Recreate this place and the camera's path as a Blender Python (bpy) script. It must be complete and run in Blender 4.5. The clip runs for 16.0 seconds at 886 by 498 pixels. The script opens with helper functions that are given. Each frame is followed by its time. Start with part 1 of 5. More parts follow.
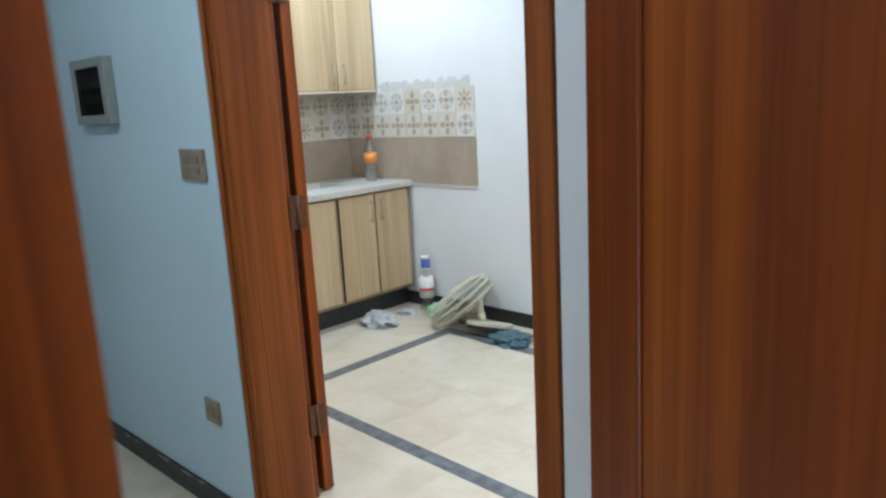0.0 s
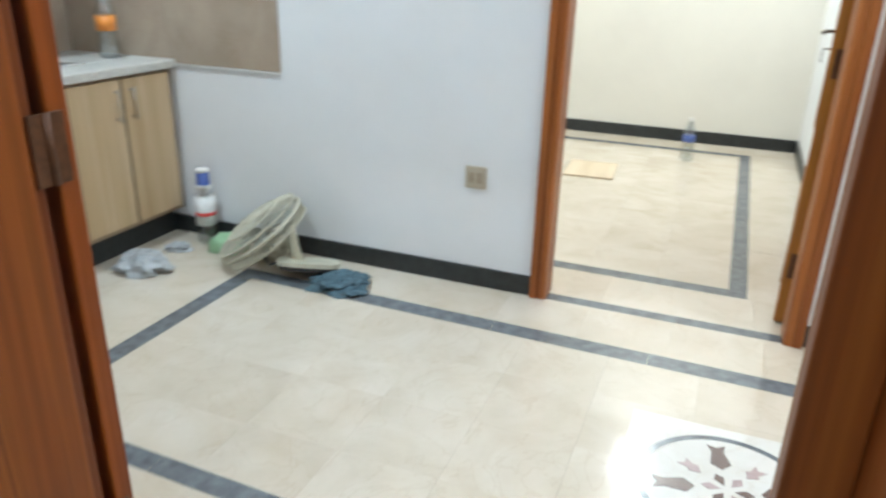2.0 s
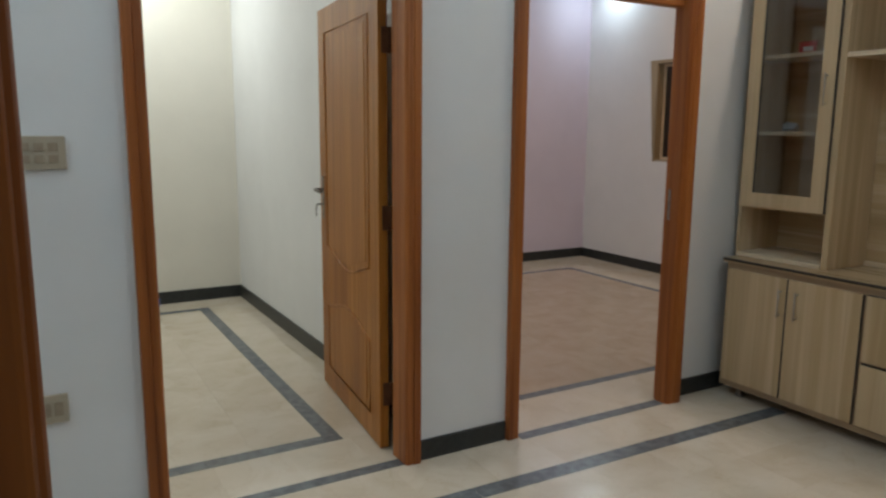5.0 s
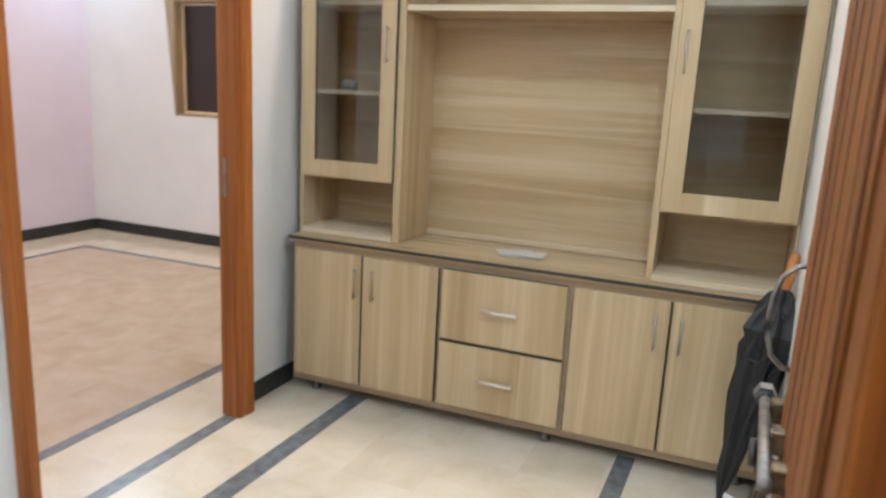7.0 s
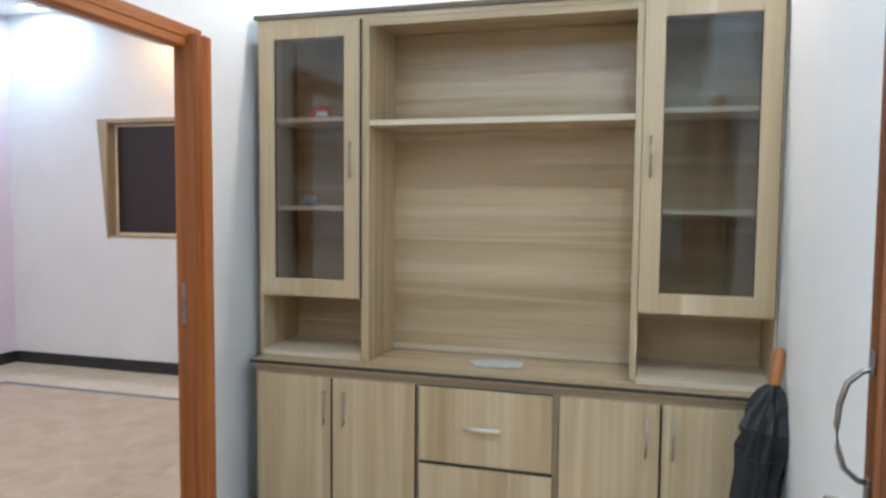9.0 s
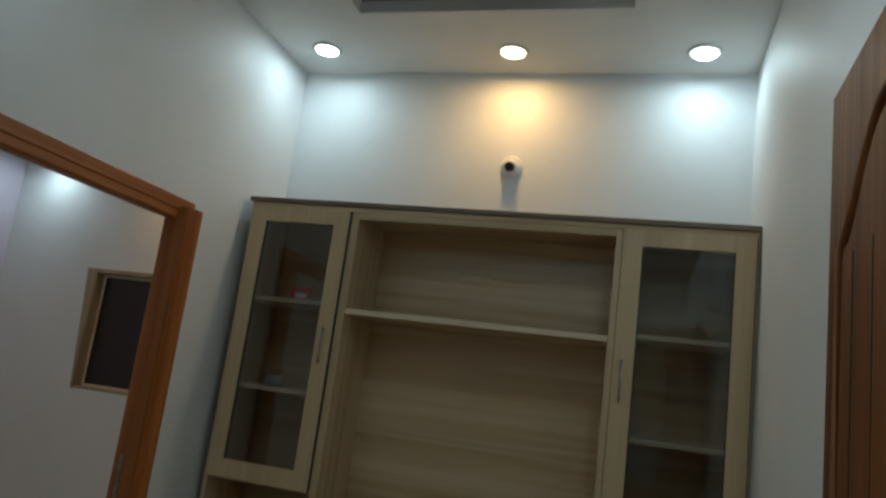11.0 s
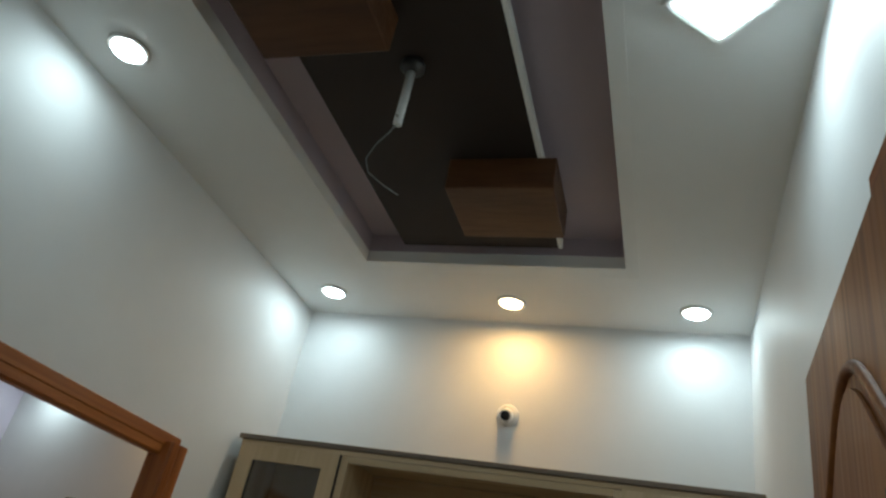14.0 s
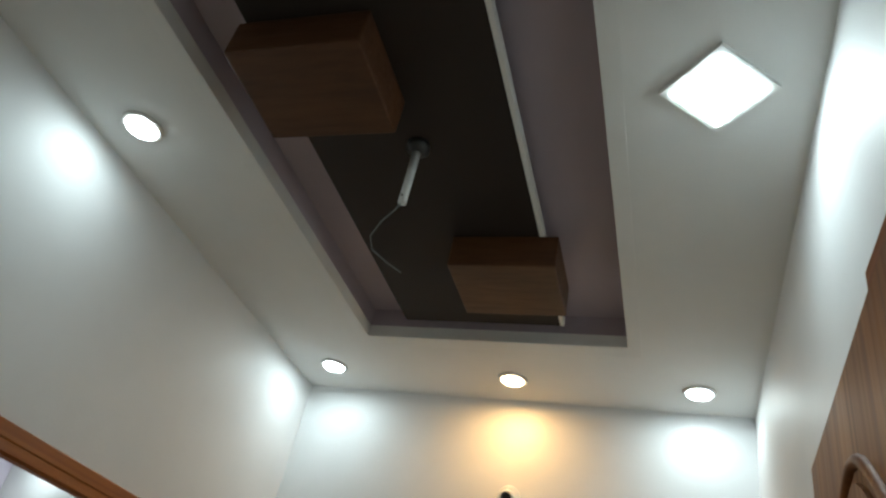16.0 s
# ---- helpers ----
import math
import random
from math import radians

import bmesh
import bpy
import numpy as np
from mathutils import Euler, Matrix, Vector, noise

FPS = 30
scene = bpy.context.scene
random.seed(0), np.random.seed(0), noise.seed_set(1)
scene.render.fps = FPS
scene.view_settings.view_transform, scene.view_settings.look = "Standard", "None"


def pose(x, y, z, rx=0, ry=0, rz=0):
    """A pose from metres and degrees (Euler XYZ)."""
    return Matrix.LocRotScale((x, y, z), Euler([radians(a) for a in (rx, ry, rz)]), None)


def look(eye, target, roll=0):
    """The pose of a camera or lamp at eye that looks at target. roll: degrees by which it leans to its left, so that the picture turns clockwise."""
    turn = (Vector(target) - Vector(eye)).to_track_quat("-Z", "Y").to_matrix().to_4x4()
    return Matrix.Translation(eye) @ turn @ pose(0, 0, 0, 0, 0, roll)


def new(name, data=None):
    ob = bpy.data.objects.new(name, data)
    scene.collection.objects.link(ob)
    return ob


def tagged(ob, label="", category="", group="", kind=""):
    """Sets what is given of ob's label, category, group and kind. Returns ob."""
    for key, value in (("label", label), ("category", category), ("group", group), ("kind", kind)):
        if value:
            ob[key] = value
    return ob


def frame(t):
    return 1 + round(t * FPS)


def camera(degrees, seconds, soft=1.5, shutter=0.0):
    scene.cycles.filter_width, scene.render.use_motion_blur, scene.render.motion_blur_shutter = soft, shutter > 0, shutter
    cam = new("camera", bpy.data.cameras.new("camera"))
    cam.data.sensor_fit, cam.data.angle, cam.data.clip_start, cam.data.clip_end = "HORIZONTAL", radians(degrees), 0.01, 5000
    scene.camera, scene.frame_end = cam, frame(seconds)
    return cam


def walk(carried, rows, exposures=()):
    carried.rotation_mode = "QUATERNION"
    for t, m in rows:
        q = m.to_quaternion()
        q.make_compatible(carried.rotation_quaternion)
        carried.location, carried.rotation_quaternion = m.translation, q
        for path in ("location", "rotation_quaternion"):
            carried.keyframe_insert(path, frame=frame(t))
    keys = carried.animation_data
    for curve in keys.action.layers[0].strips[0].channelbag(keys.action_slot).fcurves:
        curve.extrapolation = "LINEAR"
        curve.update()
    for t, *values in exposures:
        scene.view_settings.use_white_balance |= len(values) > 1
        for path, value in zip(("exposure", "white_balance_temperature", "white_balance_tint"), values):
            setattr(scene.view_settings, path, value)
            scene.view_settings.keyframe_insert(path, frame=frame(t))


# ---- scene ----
cam = camera(63.4, 16.0, 2.4, 0.5)
PATH = [
    (0, (1.679, -3.253, 1.342), (0.312, -1.85, 0.94), -3.1),
    (0.5, (1.528, -3.062, 1.349), (0.121, -1.716, 0.895), -1.2),
    (1, (1.261, -2.901, 1.32), (-0.057, -1.5, 0.77), -2.2),
    (1.5, (0.976, -2.771, 1.325), (-0.087, -1.208, 0.671), 1.7),
    (2, (0.665, -2.677, 1.289), (-0.016, -0.949, 0.548), 1.5),
    (2.5, (0.452, -2.65, 1.284), (0.235, -0.727, 0.783), 1.2),
    (3, (0.23, -2.64, 1.285), (0.462, -0.675, 0.989), 0.4),
    (3.2, (0.165, -2.636, 1.297), (0.564, -0.699, 1.0), 0.3),
    (5.3, (-0.28, -2.41, 1.354), (0.797, -0.765, 0.99), 0.6),
    (5.5, (-0.24, -2.367, 1.349), (0.906, -0.781, 0.937), 0.8),
    (6, (-0.039, -2.218, 1.334), (1.268, -0.766, 0.907), -0.0),
    (6.5, (0.078, -2.04, 1.355), (1.691, -0.923, 0.967), 2.5),
    (7, (0.169, -1.841, 1.367), (1.983, -1.112, 0.943), 2.9),
    (7.5, (0.196, -1.678, 1.381), (2.055, -1.016, 1.053), 1.2),
    (8, (0.184, -1.627, 1.37), (2.033, -1.028, 0.897), -0.3),
    (8.5, (0.188, -1.638, 1.383), (2.076, -1.076, 1.034), -0.3),
    (9, (0.188, -1.638, 1.379), (2.105, -1.081, 1.25), 0.5),
    (9.2, (0.184, -1.645, 1.377), (2.115, -1.128, 1.3), 1.4),
    (11.3, (0.233, -1.707, 1.451), (2.103, -1.157, 1.898), 7.8),
    (11.5, (0.234, -1.706, 1.45), (2.097, -1.174, 1.948), 7.8),
    (12, (0.227, -1.716, 1.461), (2.032, -1.164, 2.123), 9.0),
    (12.5, (0.227, -1.724, 1.466), (2.001, -1.162, 2.2), 9.9),
    (13, (0.219, -1.735, 1.477), (1.944, -1.161, 2.31), 10.0),
    (13.5, (0.218, -1.748, 1.482), (1.894, -1.164, 2.403), 11.1),
    (14, (0.21, -1.759, 1.485), (1.845, -1.143, 2.458), 11.8),
    (14.5, (0.202, -1.766, 1.491), (1.795, -1.144, 2.529), 12.6),
    (15, (0.198, -1.763, 1.49), (1.745, -1.136, 2.591), 13.5),
    (15.5, (0.187, -1.761, 1.493), (1.7, -1.123, 2.635), 14.2),
    (16, (0.189, -1.76, 1.492), (1.712, -1.137, 2.629), 13.5),
]
EXPOSURE = [
    (0.0, 0.6, 5900, 8), (0.5, 0.54, 5700, 6), (1.0, 0.6, 5900, 8), (1.5, 0.72, 5900, 7), (2.0, 0.58, 5900, 7), (2.5, 0.25, 6000, 8), (3.2, -0.25, 6200, 8), (5.3, -0.8, 6300, 7),
    (6.0, -0.1, 6200, 7), (7.0, 0.6, 6100, 8), (8.0, 0.75, 5900, 7), (8.5, 0.8, 5800, 6), (9.2, 0.15, 5400, 5), (11.3, -1.9, 6100, -4), (13.0, -1.85, 6200, -3), (14.5, -1.58, 6450, 0), (16.0, -1.48, 6600, 2),
]
walk(cam, [(t, look(eye, target, roll)) for t, eye, target, roll in PATH], EXPOSURE)

# ---- plan, metres: x east, y north, z up ----
CEIL = 2.880
LX0, LX1, LY0, LY1 = -2.36, 3.216, -2.070, 0.0      # lounge with kitchen end
HALL_Y = -2.155                                   # hall face of the wall to the lounge
AX0, AX1, AY0, AY1 = -2.36, 1.179, 0.13, 3.32     # bedroom with the open door
BX0, BX1, BY0, BY1 = 1.31, 4.96, 0.13, 3.51       # second bedroom
HX0, HX1, HY0 = -2.25, 1.75, -4.30                # entrance hall
HF = -0.055                                       # hall floor, a low step under the lounge

# ---- light ----
world = bpy.data.worlds.new("world")
world.use_nodes = True
world.node_tree.nodes["Background"].inputs[0].default_value = (0.02, 0.025, 0.03, 1)
world.node_tree.nodes["Background"].inputs[1].default_value = 0.2
scene.world = world

COOL, WARM, NEUTRAL = (0.80, 0.93, 1.0), (1.0, 0.56, 0.22), (0.98, 0.99, 0.93)


def lamp(name, x, y, z, watts, color, size=0.09):
    data = bpy.data.lights.new(name, "AREA")
    data.shape, data.size, data.energy, data.color = "DISK", size, watts, color
    ob = new(name, data)
    ob.matrix_world = pose(x, y, z - 0.024)
    return ob


# x, y, watts, colour of the recessed lamps in the lounge ceiling
LOUNGE_LAMPS = [
    (2.970, -0.221, 5.0, COOL), (2.997, -1.076, 9.5, WARM), (3.011, -1.847, 5.0, COOL), (1.423, -0.184, 3.3, COOL),
    # these three are unseen, added to light the west and kitchen end
    (-0.15, -0.22, 4.2, COOL), (-0.15, -1.86, 3.4, COOL), (-1.62, -0.9, 18.5, COOL),
]
PANEL_LAMP = (1.406, -1.848, 8.2, COOL)
WARM_Y, SOFT = 1.75, (1.0, 0.88, 0.78)
# second, fifth and sixth are unseen fill, added to brighten the bedrooms
BED_LAMPS = [(0.35, 2.78, 30, NEUTRAL), (-0.9, 1.2, 18, NEUTRAL), (4.74, 3.08, 6, COOL), (4.72, WARM_Y, 7, WARM), (2.4, 1.2, 13, SOFT), (2.6, 2.7, 15, SOFT)]
# two unseen lamps, assumed and placed to light the hall and entrance leaves
ASSUMED_HALL_LAMP = (0.2, -3.5, 15, (0.93, 0.97, 1.0))
ASSUMED_PORCH_LAMP = (2.40, -2.74, 16, (1.0, 0.93, 0.85))
for lx, ly, w, c in LOUNGE_LAMPS + BED_LAMPS:
    lamp("ceiling_lamp_light", lx, ly, CEIL, w, c)
lamp("panel_lamp_light", PANEL_LAMP[0], PANEL_LAMP[1], CEIL, PANEL_LAMP[2], PANEL_LAMP[3], 0.15)
lamp("assumed_porch_light", ASSUMED_PORCH_LAMP[0], ASSUMED_PORCH_LAMP[1], CEIL, ASSUMED_PORCH_LAMP[2], ASSUMED_PORCH_LAMP[3])
lamp("assumed_hall_light", ASSUMED_HALL_LAMP[0], ASSUMED_HALL_LAMP[1], CEIL, ASSUMED_HALL_LAMP[2], ASSUMED_HALL_LAMP[3])


# ---- materials ----
def mat(name):
    m = bpy.data.materials.new(name)
    m.use_nodes = True
    return m, m.node_tree, m.node_tree.nodes["Principled BSDF"]


def node(nt, kind, **values):
    n = nt.nodes.new(kind)
    for k, v in values.items():
        n.inputs[k.replace("_", " ")].default_value = v
    return n


def coords(nt, scale=(1, 1, 1), spread=3.0):
    """Object coordinates in metres, shifted by chance from object to object."""
    tc, info = nt.nodes.new("ShaderNodeTexCoord"), nt.nodes.new("ShaderNodeObjectInfo")
    mul = nt.nodes.new("ShaderNodeMath")
    mul.operation = "MULTIPLY"
    mul.inputs[1].default_value = spread
    nt.links.new(info.outputs["Random"], mul.inputs[0])
    mp = nt.nodes.new("ShaderNodeMapping")
    mp.inputs["Scale"].default_value = scale
    nt.links.new(tc.outputs["Object"], mp.inputs["Vector"])
    nt.links.new(mul.outputs[0], mp.inputs["Location"])
    return mp.outputs["Vector"], info.outputs["Random"]


def ramp(nt, source, stops):
    r = nt.nodes.new("ShaderNodeValToRGB")
    for i, (p, c) in enumerate(stops):
        e = r.color_ramp.elements[i] if i < 2 else r.color_ramp.elements.new(p)
        e.position, e.color = p, (*c, 1)
    nt.links.new(source, r.inputs[0])
    return r.outputs[0]


def mix(nt, a, b, fac, mode="MIX"):
    m = nt.nodes.new("ShaderNodeMix")
    m.data_type, m.blend_type = "RGBA", mode
    for value, slot in ((fac, 0), (a, 6), (b, 7)):
        if isinstance(value, (int, float)):
            m.inputs[slot].default_value = value
        elif isinstance(value, tuple):
            m.inputs[slot].default_value = (*value, 1)
        else:
            nt.links.new(value, m.inputs[slot])
    return m.outputs[2]


def bump(nt, bsdf, source, strength, distance=0.002):
    b = nt.nodes.new("ShaderNodeBump")
    b.inputs["Strength"].default_value, b.inputs["Distance"].default_value = strength, distance
    nt.links.new(source, b.inputs["Height"])
    nt.links.new(b.outputs[0], bsdf.inputs["Normal"])


def wood(name, dark, mid, pale, axis, rough=0.4, across=11.0, along=0.5, coat=0.0, fine=0.5, depth=0.15, streak=None, shine=0.5):
    """Grain that runs along one axis of the object: broad figure, fine lines and pores."""
    m, nt, p = mat(name)
    s = [across, across, across]
    s["xyz".index(axis)] = along
    v, rnd = coords(nt, s)
    broad = node(nt, "ShaderNodeTexNoise", Scale=0.9, Detail=3.0, Roughness=0.5, Distortion=0.5)
    nt.links.new(v, broad.inputs["Vector"])
    s2 = [across * 9] * 3
    s2["xyz".index(axis)] = along * 5
    v2, _ = coords(nt, s2)
    lines = node(nt, "ShaderNodeTexNoise", Scale=1.0, Detail=4.0, Roughness=0.6)
    nt.links.new(v2, lines.inputs["Vector"])
    col = ramp(nt, broad.outputs[0], [(0.28, dark), (0.72, pale), (0.5, mid)])
    grain = ramp(nt, lines.outputs[0], [(0.32, (0.55, 0.5, 0.45)), (0.62, (1, 1, 1))])
    if streak:
        s3 = [across * 2.6] * 3
        s3["xyz".index(axis)] = along * 1.4
        v3, _ = coords(nt, s3, 41.0)
        veins = node(nt, "ShaderNodeTexNoise", Scale=1.0, Detail=2.0, Roughness=0.55, Distortion=0.9)
        nt.links.new(v3, veins.inputs["Vector"])
        col = mix(nt, col, streak, ramp(nt, veins.outputs[0], [(0.50, (0, 0, 0)), (0.78, (0.8, 0.8, 0.8))]))
    nt.links.new(mix(nt, col, grain, fine, "MULTIPLY"), p.inputs["Base Color"])
    nt.links.new(ramp(nt, lines.outputs[0], [(0.3, (rough + 0.12,) * 3), (0.7, (rough,) * 3)]), p.inputs["Roughness"])
    p.inputs["Specular IOR Level"].default_value = shine
    p.inputs["Coat Weight"].default_value = coat
    p.inputs["Coat Roughness"].default_value = 0.25
    bump(nt, p, lines.outputs[0], depth, 0.001)
    return m


def paint(name, color, rough=0.55, stain=0.06, relief=0.25):
    m, nt, p = mat(name)
    v, _ = coords(nt)
    big = node(nt, "ShaderNodeTexNoise", Scale=1.6, Detail=5.0, Roughness=0.6)
    fine = node(nt, "ShaderNodeTexNoise", Scale=70.0, Detail=3.0)
    nt.links.new(v, big.inputs["Vector"])
    nt.links.new(v, fine.inputs["Vector"])
    lo = tuple(c * (1 - stain) for c in color)
    nt.links.new(ramp(nt, big.outputs[0], [(0.35, lo), (0.65, color)]), p.inputs["Base Color"])
    p.inputs["Roughness"].default_value = rough
    bump(nt, p, fine.outputs[0], relief, 0.0015)
    return m


def plain(name, color, rough=0.4, metal=0.0, scale=40.0, vary=0.15, relief=0.1, emit=0.0):
    m, nt, p = mat(name)
    v, _ = coords(nt)
    n = node(nt, "ShaderNodeTexNoise", Scale=scale, Detail=4.0)
    nt.links.new(v, n.inputs["Vector"])
    lo = tuple(c * (1 - vary) for c in color)
    nt.links.new(ramp(nt, n.outputs[0], [(0.35, lo), (0.65, color)]), p.inputs["Base Color"])
    p.inputs["Roughness"].default_value, p.inputs["Metallic"].default_value = rough, metal
    if relief:
        bump(nt, p, n.outputs[0], relief, 0.001)
    if emit:
        p.inputs["Emission Color"].default_value = (*color, 1)
        p.inputs["Emission Strength"].default_value = emit
    return m


def marble(name, pale, mid, dark, rough=0.22):
    """Polished beige stone: clouds, grit and a few veins; each slab differs."""
    m, nt, p = mat(name)
    v, rnd = coords(nt, spread=17.0)
    cloud = node(nt, "ShaderNodeTexNoise", Scale=5.0, Detail=3.0, Roughness=0.5, Distortion=0.6)
    grit = node(nt, "ShaderNodeTexNoise", Scale=60.0, Detail=4.0)
    vein = node(nt, "ShaderNodeTexNoise", Scale=3.0, Detail=6.0, Distortion=2.0)
    for n in (cloud, grit, vein):
        nt.links.new(v, n.inputs["Vector"])
    col = ramp(nt, cloud.outputs[0], [(0.3, dark), (0.7, pale), (0.5, mid)])
    col = mix(nt, col, ramp(nt, grit.outputs[0], [(0.3, (0.95, 0.94, 0.92)), (0.6, (1, 1, 1))]), 0.35, "MULTIPLY")
    col = mix(nt, col, ramp(nt, vein.outputs[0], [(0.485, (1, 1, 1)), (0.515, (1, 1, 1)), (0.5, (0.88, 0.84, 0.78))]), 0.5, "MULTIPLY")
    col = mix(nt, col, ramp(nt, rnd, [(0.0, (0.955, 0.945, 0.93)), (1.0, (1, 1, 1))]), 1.0, "MULTIPLY")
    nt.links.new(col, p.inputs["Base Color"])
    nt.links.new(ramp(nt, grit.outputs[0], [(0.3, (rough + 0.04,) * 3), (0.7, (rough,) * 3)]), p.inputs["Roughness"])
    bump(nt, p, cloud.outputs[0], 0.04, 0.002)
    return m


def pane_glass(name, tint, shine=0.09):
    m, nt, p = mat(name)
    clear, gloss, mx = (nt.nodes.new("ShaderNode" + k) for k in ("BsdfTransparent", "BsdfGlossy", "MixShader"))
    clear.inputs[0].default_value = (*tint, 1)
    gloss.inputs["Roughness"].default_value = 0.05
    mx.inputs[0].default_value = shine
    nt.links.new(clear.outputs[0], mx.inputs[1])
    nt.links.new(gloss.outputs[0], mx.inputs[2])
    nt.links.new(mx.outputs[0], nt.nodes["Material Output"].inputs[0])
    return m


def pattern_tile(name):
    """Printed ceramic: petals, a ring and a heart about the tile's middle; the print changes from tile to tile."""
    m, nt, p = mat(name)
    tc, info, sep = (nt.nodes.new("ShaderNode" + k) for k in ("TexCoord", "ObjectInfo", "SeparateXYZ"))
    nt.links.new(tc.outputs["Object"], sep.inputs[0])

    def calc(op, a, b=None):
        n = nt.nodes.new("ShaderNodeMath")
        n.operation = op
        for i, s in enumerate((a, b)):
            if isinstance(s, (int, float)):
                n.inputs[i].default_value = s
            elif s is not None:
                nt.links.new(s, n.inputs[i])
        return n.outputs[0]

    x, z = sep.outputs[0], sep.outputs[2]
    r = calc("SQRT", calc("ADD", calc("MULTIPLY", x, x), calc("MULTIPLY", z, z)))
    a = calc("ARCTAN2", x, z)
    pick = calc("FLOOR", calc("MULTIPLY", info.outputs["Random"], 3.99))
    count = calc("ADD", 4.0, calc("MULTIPLY", calc("MODULO", pick, 2.0), 4.0))
    petal = calc("MULTIPLY", calc("ABSOLUTE", calc("COSINE", calc("MULTIPLY", a, calc("MULTIPLY", count, 0.5)))), 0.062)
    petals = calc("MULTIPLY", calc("LESS_THAN", r, petal), calc("GREATER_THAN", r, 0.022))
    ring = calc("LESS_THAN", calc("ABSOLUTE", calc("SUBTRACT", r, 0.052)), 0.006)
    heart = calc("LESS_THAN", r, 0.015)
    odd = calc("GREATER_THAN", pick, 1.5)
    ground = ramp(nt, info.outputs["Random"], [(0.0, (0.62, 0.56, 0.46)), (1.0, (0.72, 0.72, 0.70))])
    inkc = ramp(nt, info.outputs["Random"], [(0.0, (0.20, 0.10, 0.06)), (0.9, (0.22, 0.20, 0.21)), (0.5, (0.34, 0.24, 0.10))])
    col = mix(nt, ground, inkc, calc("MULTIPLY", petals, 0.55))
    col = mix(nt, col, (0.40, 0.36, 0.30), calc("MULTIPLY", ring, calc("MULTIPLY", odd, 0.6)))
    col = mix(nt, col, (0.30, 0.16, 0.08), calc("MULTIPLY", heart, 0.8))
    nt.links.new(col, p.inputs["Base Color"])
    p.inputs["Roughness"].default_value = 0.25
    return m


WALL = paint("white_wall_paint", (0.80, 0.81, 0.82))
WALL_CREAM = paint("cream_wall_paint", (0.84, 0.81, 0.73))
WALL_LILAC = paint("lilac_wall_surface", (0.74, 0.675, 0.80))
# the bluish light on the hall walls is mixed into this colour
WALL_HALL = paint("hall_wall_bluish_light", (0.56, 0.69, 0.745))
CEIL_PAINT = paint("ceiling_paint", (0.82, 0.82, 0.80), rough=0.7)
TRAY_PAINT = paint("mauve_tray_paint", (0.46, 0.40, 0.46), rough=0.6)
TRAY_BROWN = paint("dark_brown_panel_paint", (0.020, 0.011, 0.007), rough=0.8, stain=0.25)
BOX_WOOD = wood("tray_box_wood", (0.060, 0.020, 0.004), (0.092, 0.033, 0.007), (0.125, 0.047, 0.010), "y", rough=0.5, across=6, along=1.5)
MARBLE = marble("beige_marble", (0.69, 0.62, 0.52), (0.65, 0.575, 0.465), (0.60, 0.52, 0.405), 0.09)
MARBLE_PINK = marble("brownish_beige_marble", (0.54, 0.435, 0.325), (0.50, 0.395, 0.285), (0.45, 0.35, 0.245), 0.12)
MARBLE_WHITE = marble("white_marble", (0.80, 0.78, 0.74), (0.76, 0.74, 0.69), (0.71, 0.68, 0.62), 0.07)
GROUT = plain("cement_grout", (0.52, 0.47, 0.38), 0.9)
STRIP = plain("blue_grey_stone", (0.175, 0.19, 0.205), 0.2, scale=25.0, vary=0.35, relief=0.05)
SKIRT = plain("charcoal_stone", (0.028, 0.032, 0.032), 0.42, scale=30.0, vary=0.4, relief=0.05)
GREY_PLASTER = plain("grey_plaster", (0.30, 0.31, 0.31), 0.9, scale=60)
PLASTER = plain("rough_plaster", (0.60, 0.60, 0.58), 0.9, scale=60)
RED_TONES = ((0.24, 0.066, 0.012), (0.40, 0.130, 0.028), (0.52, 0.195, 0.050))
JAMB = wood("red_brown_frame_wood", *RED_TONES, "z", rough=0.38, across=11, along=0.35, coat=0.12, depth=0.12, streak=(0.17, 0.036, 0.005), shine=0.35)
JAMB_X = wood("red_brown_head_wood", *RED_TONES, "x", rough=0.38, across=11, along=0.35, coat=0.12, depth=0.12, streak=(0.17, 0.036, 0.005), shine=0.35)
# frame timber again, its tones darkened to carry the hall's dimmer light
DIM_TONES = ((0.17, 0.036, 0.005), (0.29, 0.076, 0.010), (0.39, 0.122, 0.018))
DIM_Z = wood("dimmed_red_brown_wood", *DIM_TONES, "z", rough=0.42, across=11, along=0.35, coat=0.06, depth=0.12, streak=(0.12, 0.026, 0.004), shine=0.3)
DIM_X = wood("dimmed_red_brown_head_wood", *DIM_TONES, "x", rough=0.42, across=11, along=0.35, coat=0.06, depth=0.12, streak=(0.12, 0.026, 0.004), shine=0.3)
DOOR_WOOD = wood("orange_brown_door_wood", (0.30, 0.102, 0.015), (0.41, 0.158, 0.024), (0.49, 0.21, 0.036), "z", rough=0.38, across=9, along=0.35, coat=0.08, depth=0.1, streak=(0.26, 0.08, 0.012), shine=0.3)
RED_DOOR = wood("red_brown_door_wood", (0.15, 0.026, 0.002), (0.30, 0.068, 0.004), (0.42, 0.115, 0.008), "z", rough=0.42, across=10, along=0.22, coat=0.05, depth=0.1, streak=(0.15, 0.024, 0.002), shine=0.3)
BROWN_DOOR = wood("brown_door_wood", (0.15, 0.040, 0.006), (0.24, 0.075, 0.011), (0.31, 0.108, 0.018), "z", rough=0.5, across=10, along=0.25, coat=0.0, depth=0.2, streak=(0.10, 0.026, 0.007), shine=0.4)
DARK_DOOR = wood("dark_door_wood", (0.03, 0.014, 0.01), (0.05, 0.022, 0.014), (0.07, 0.03, 0.02), "z", rough=0.4)
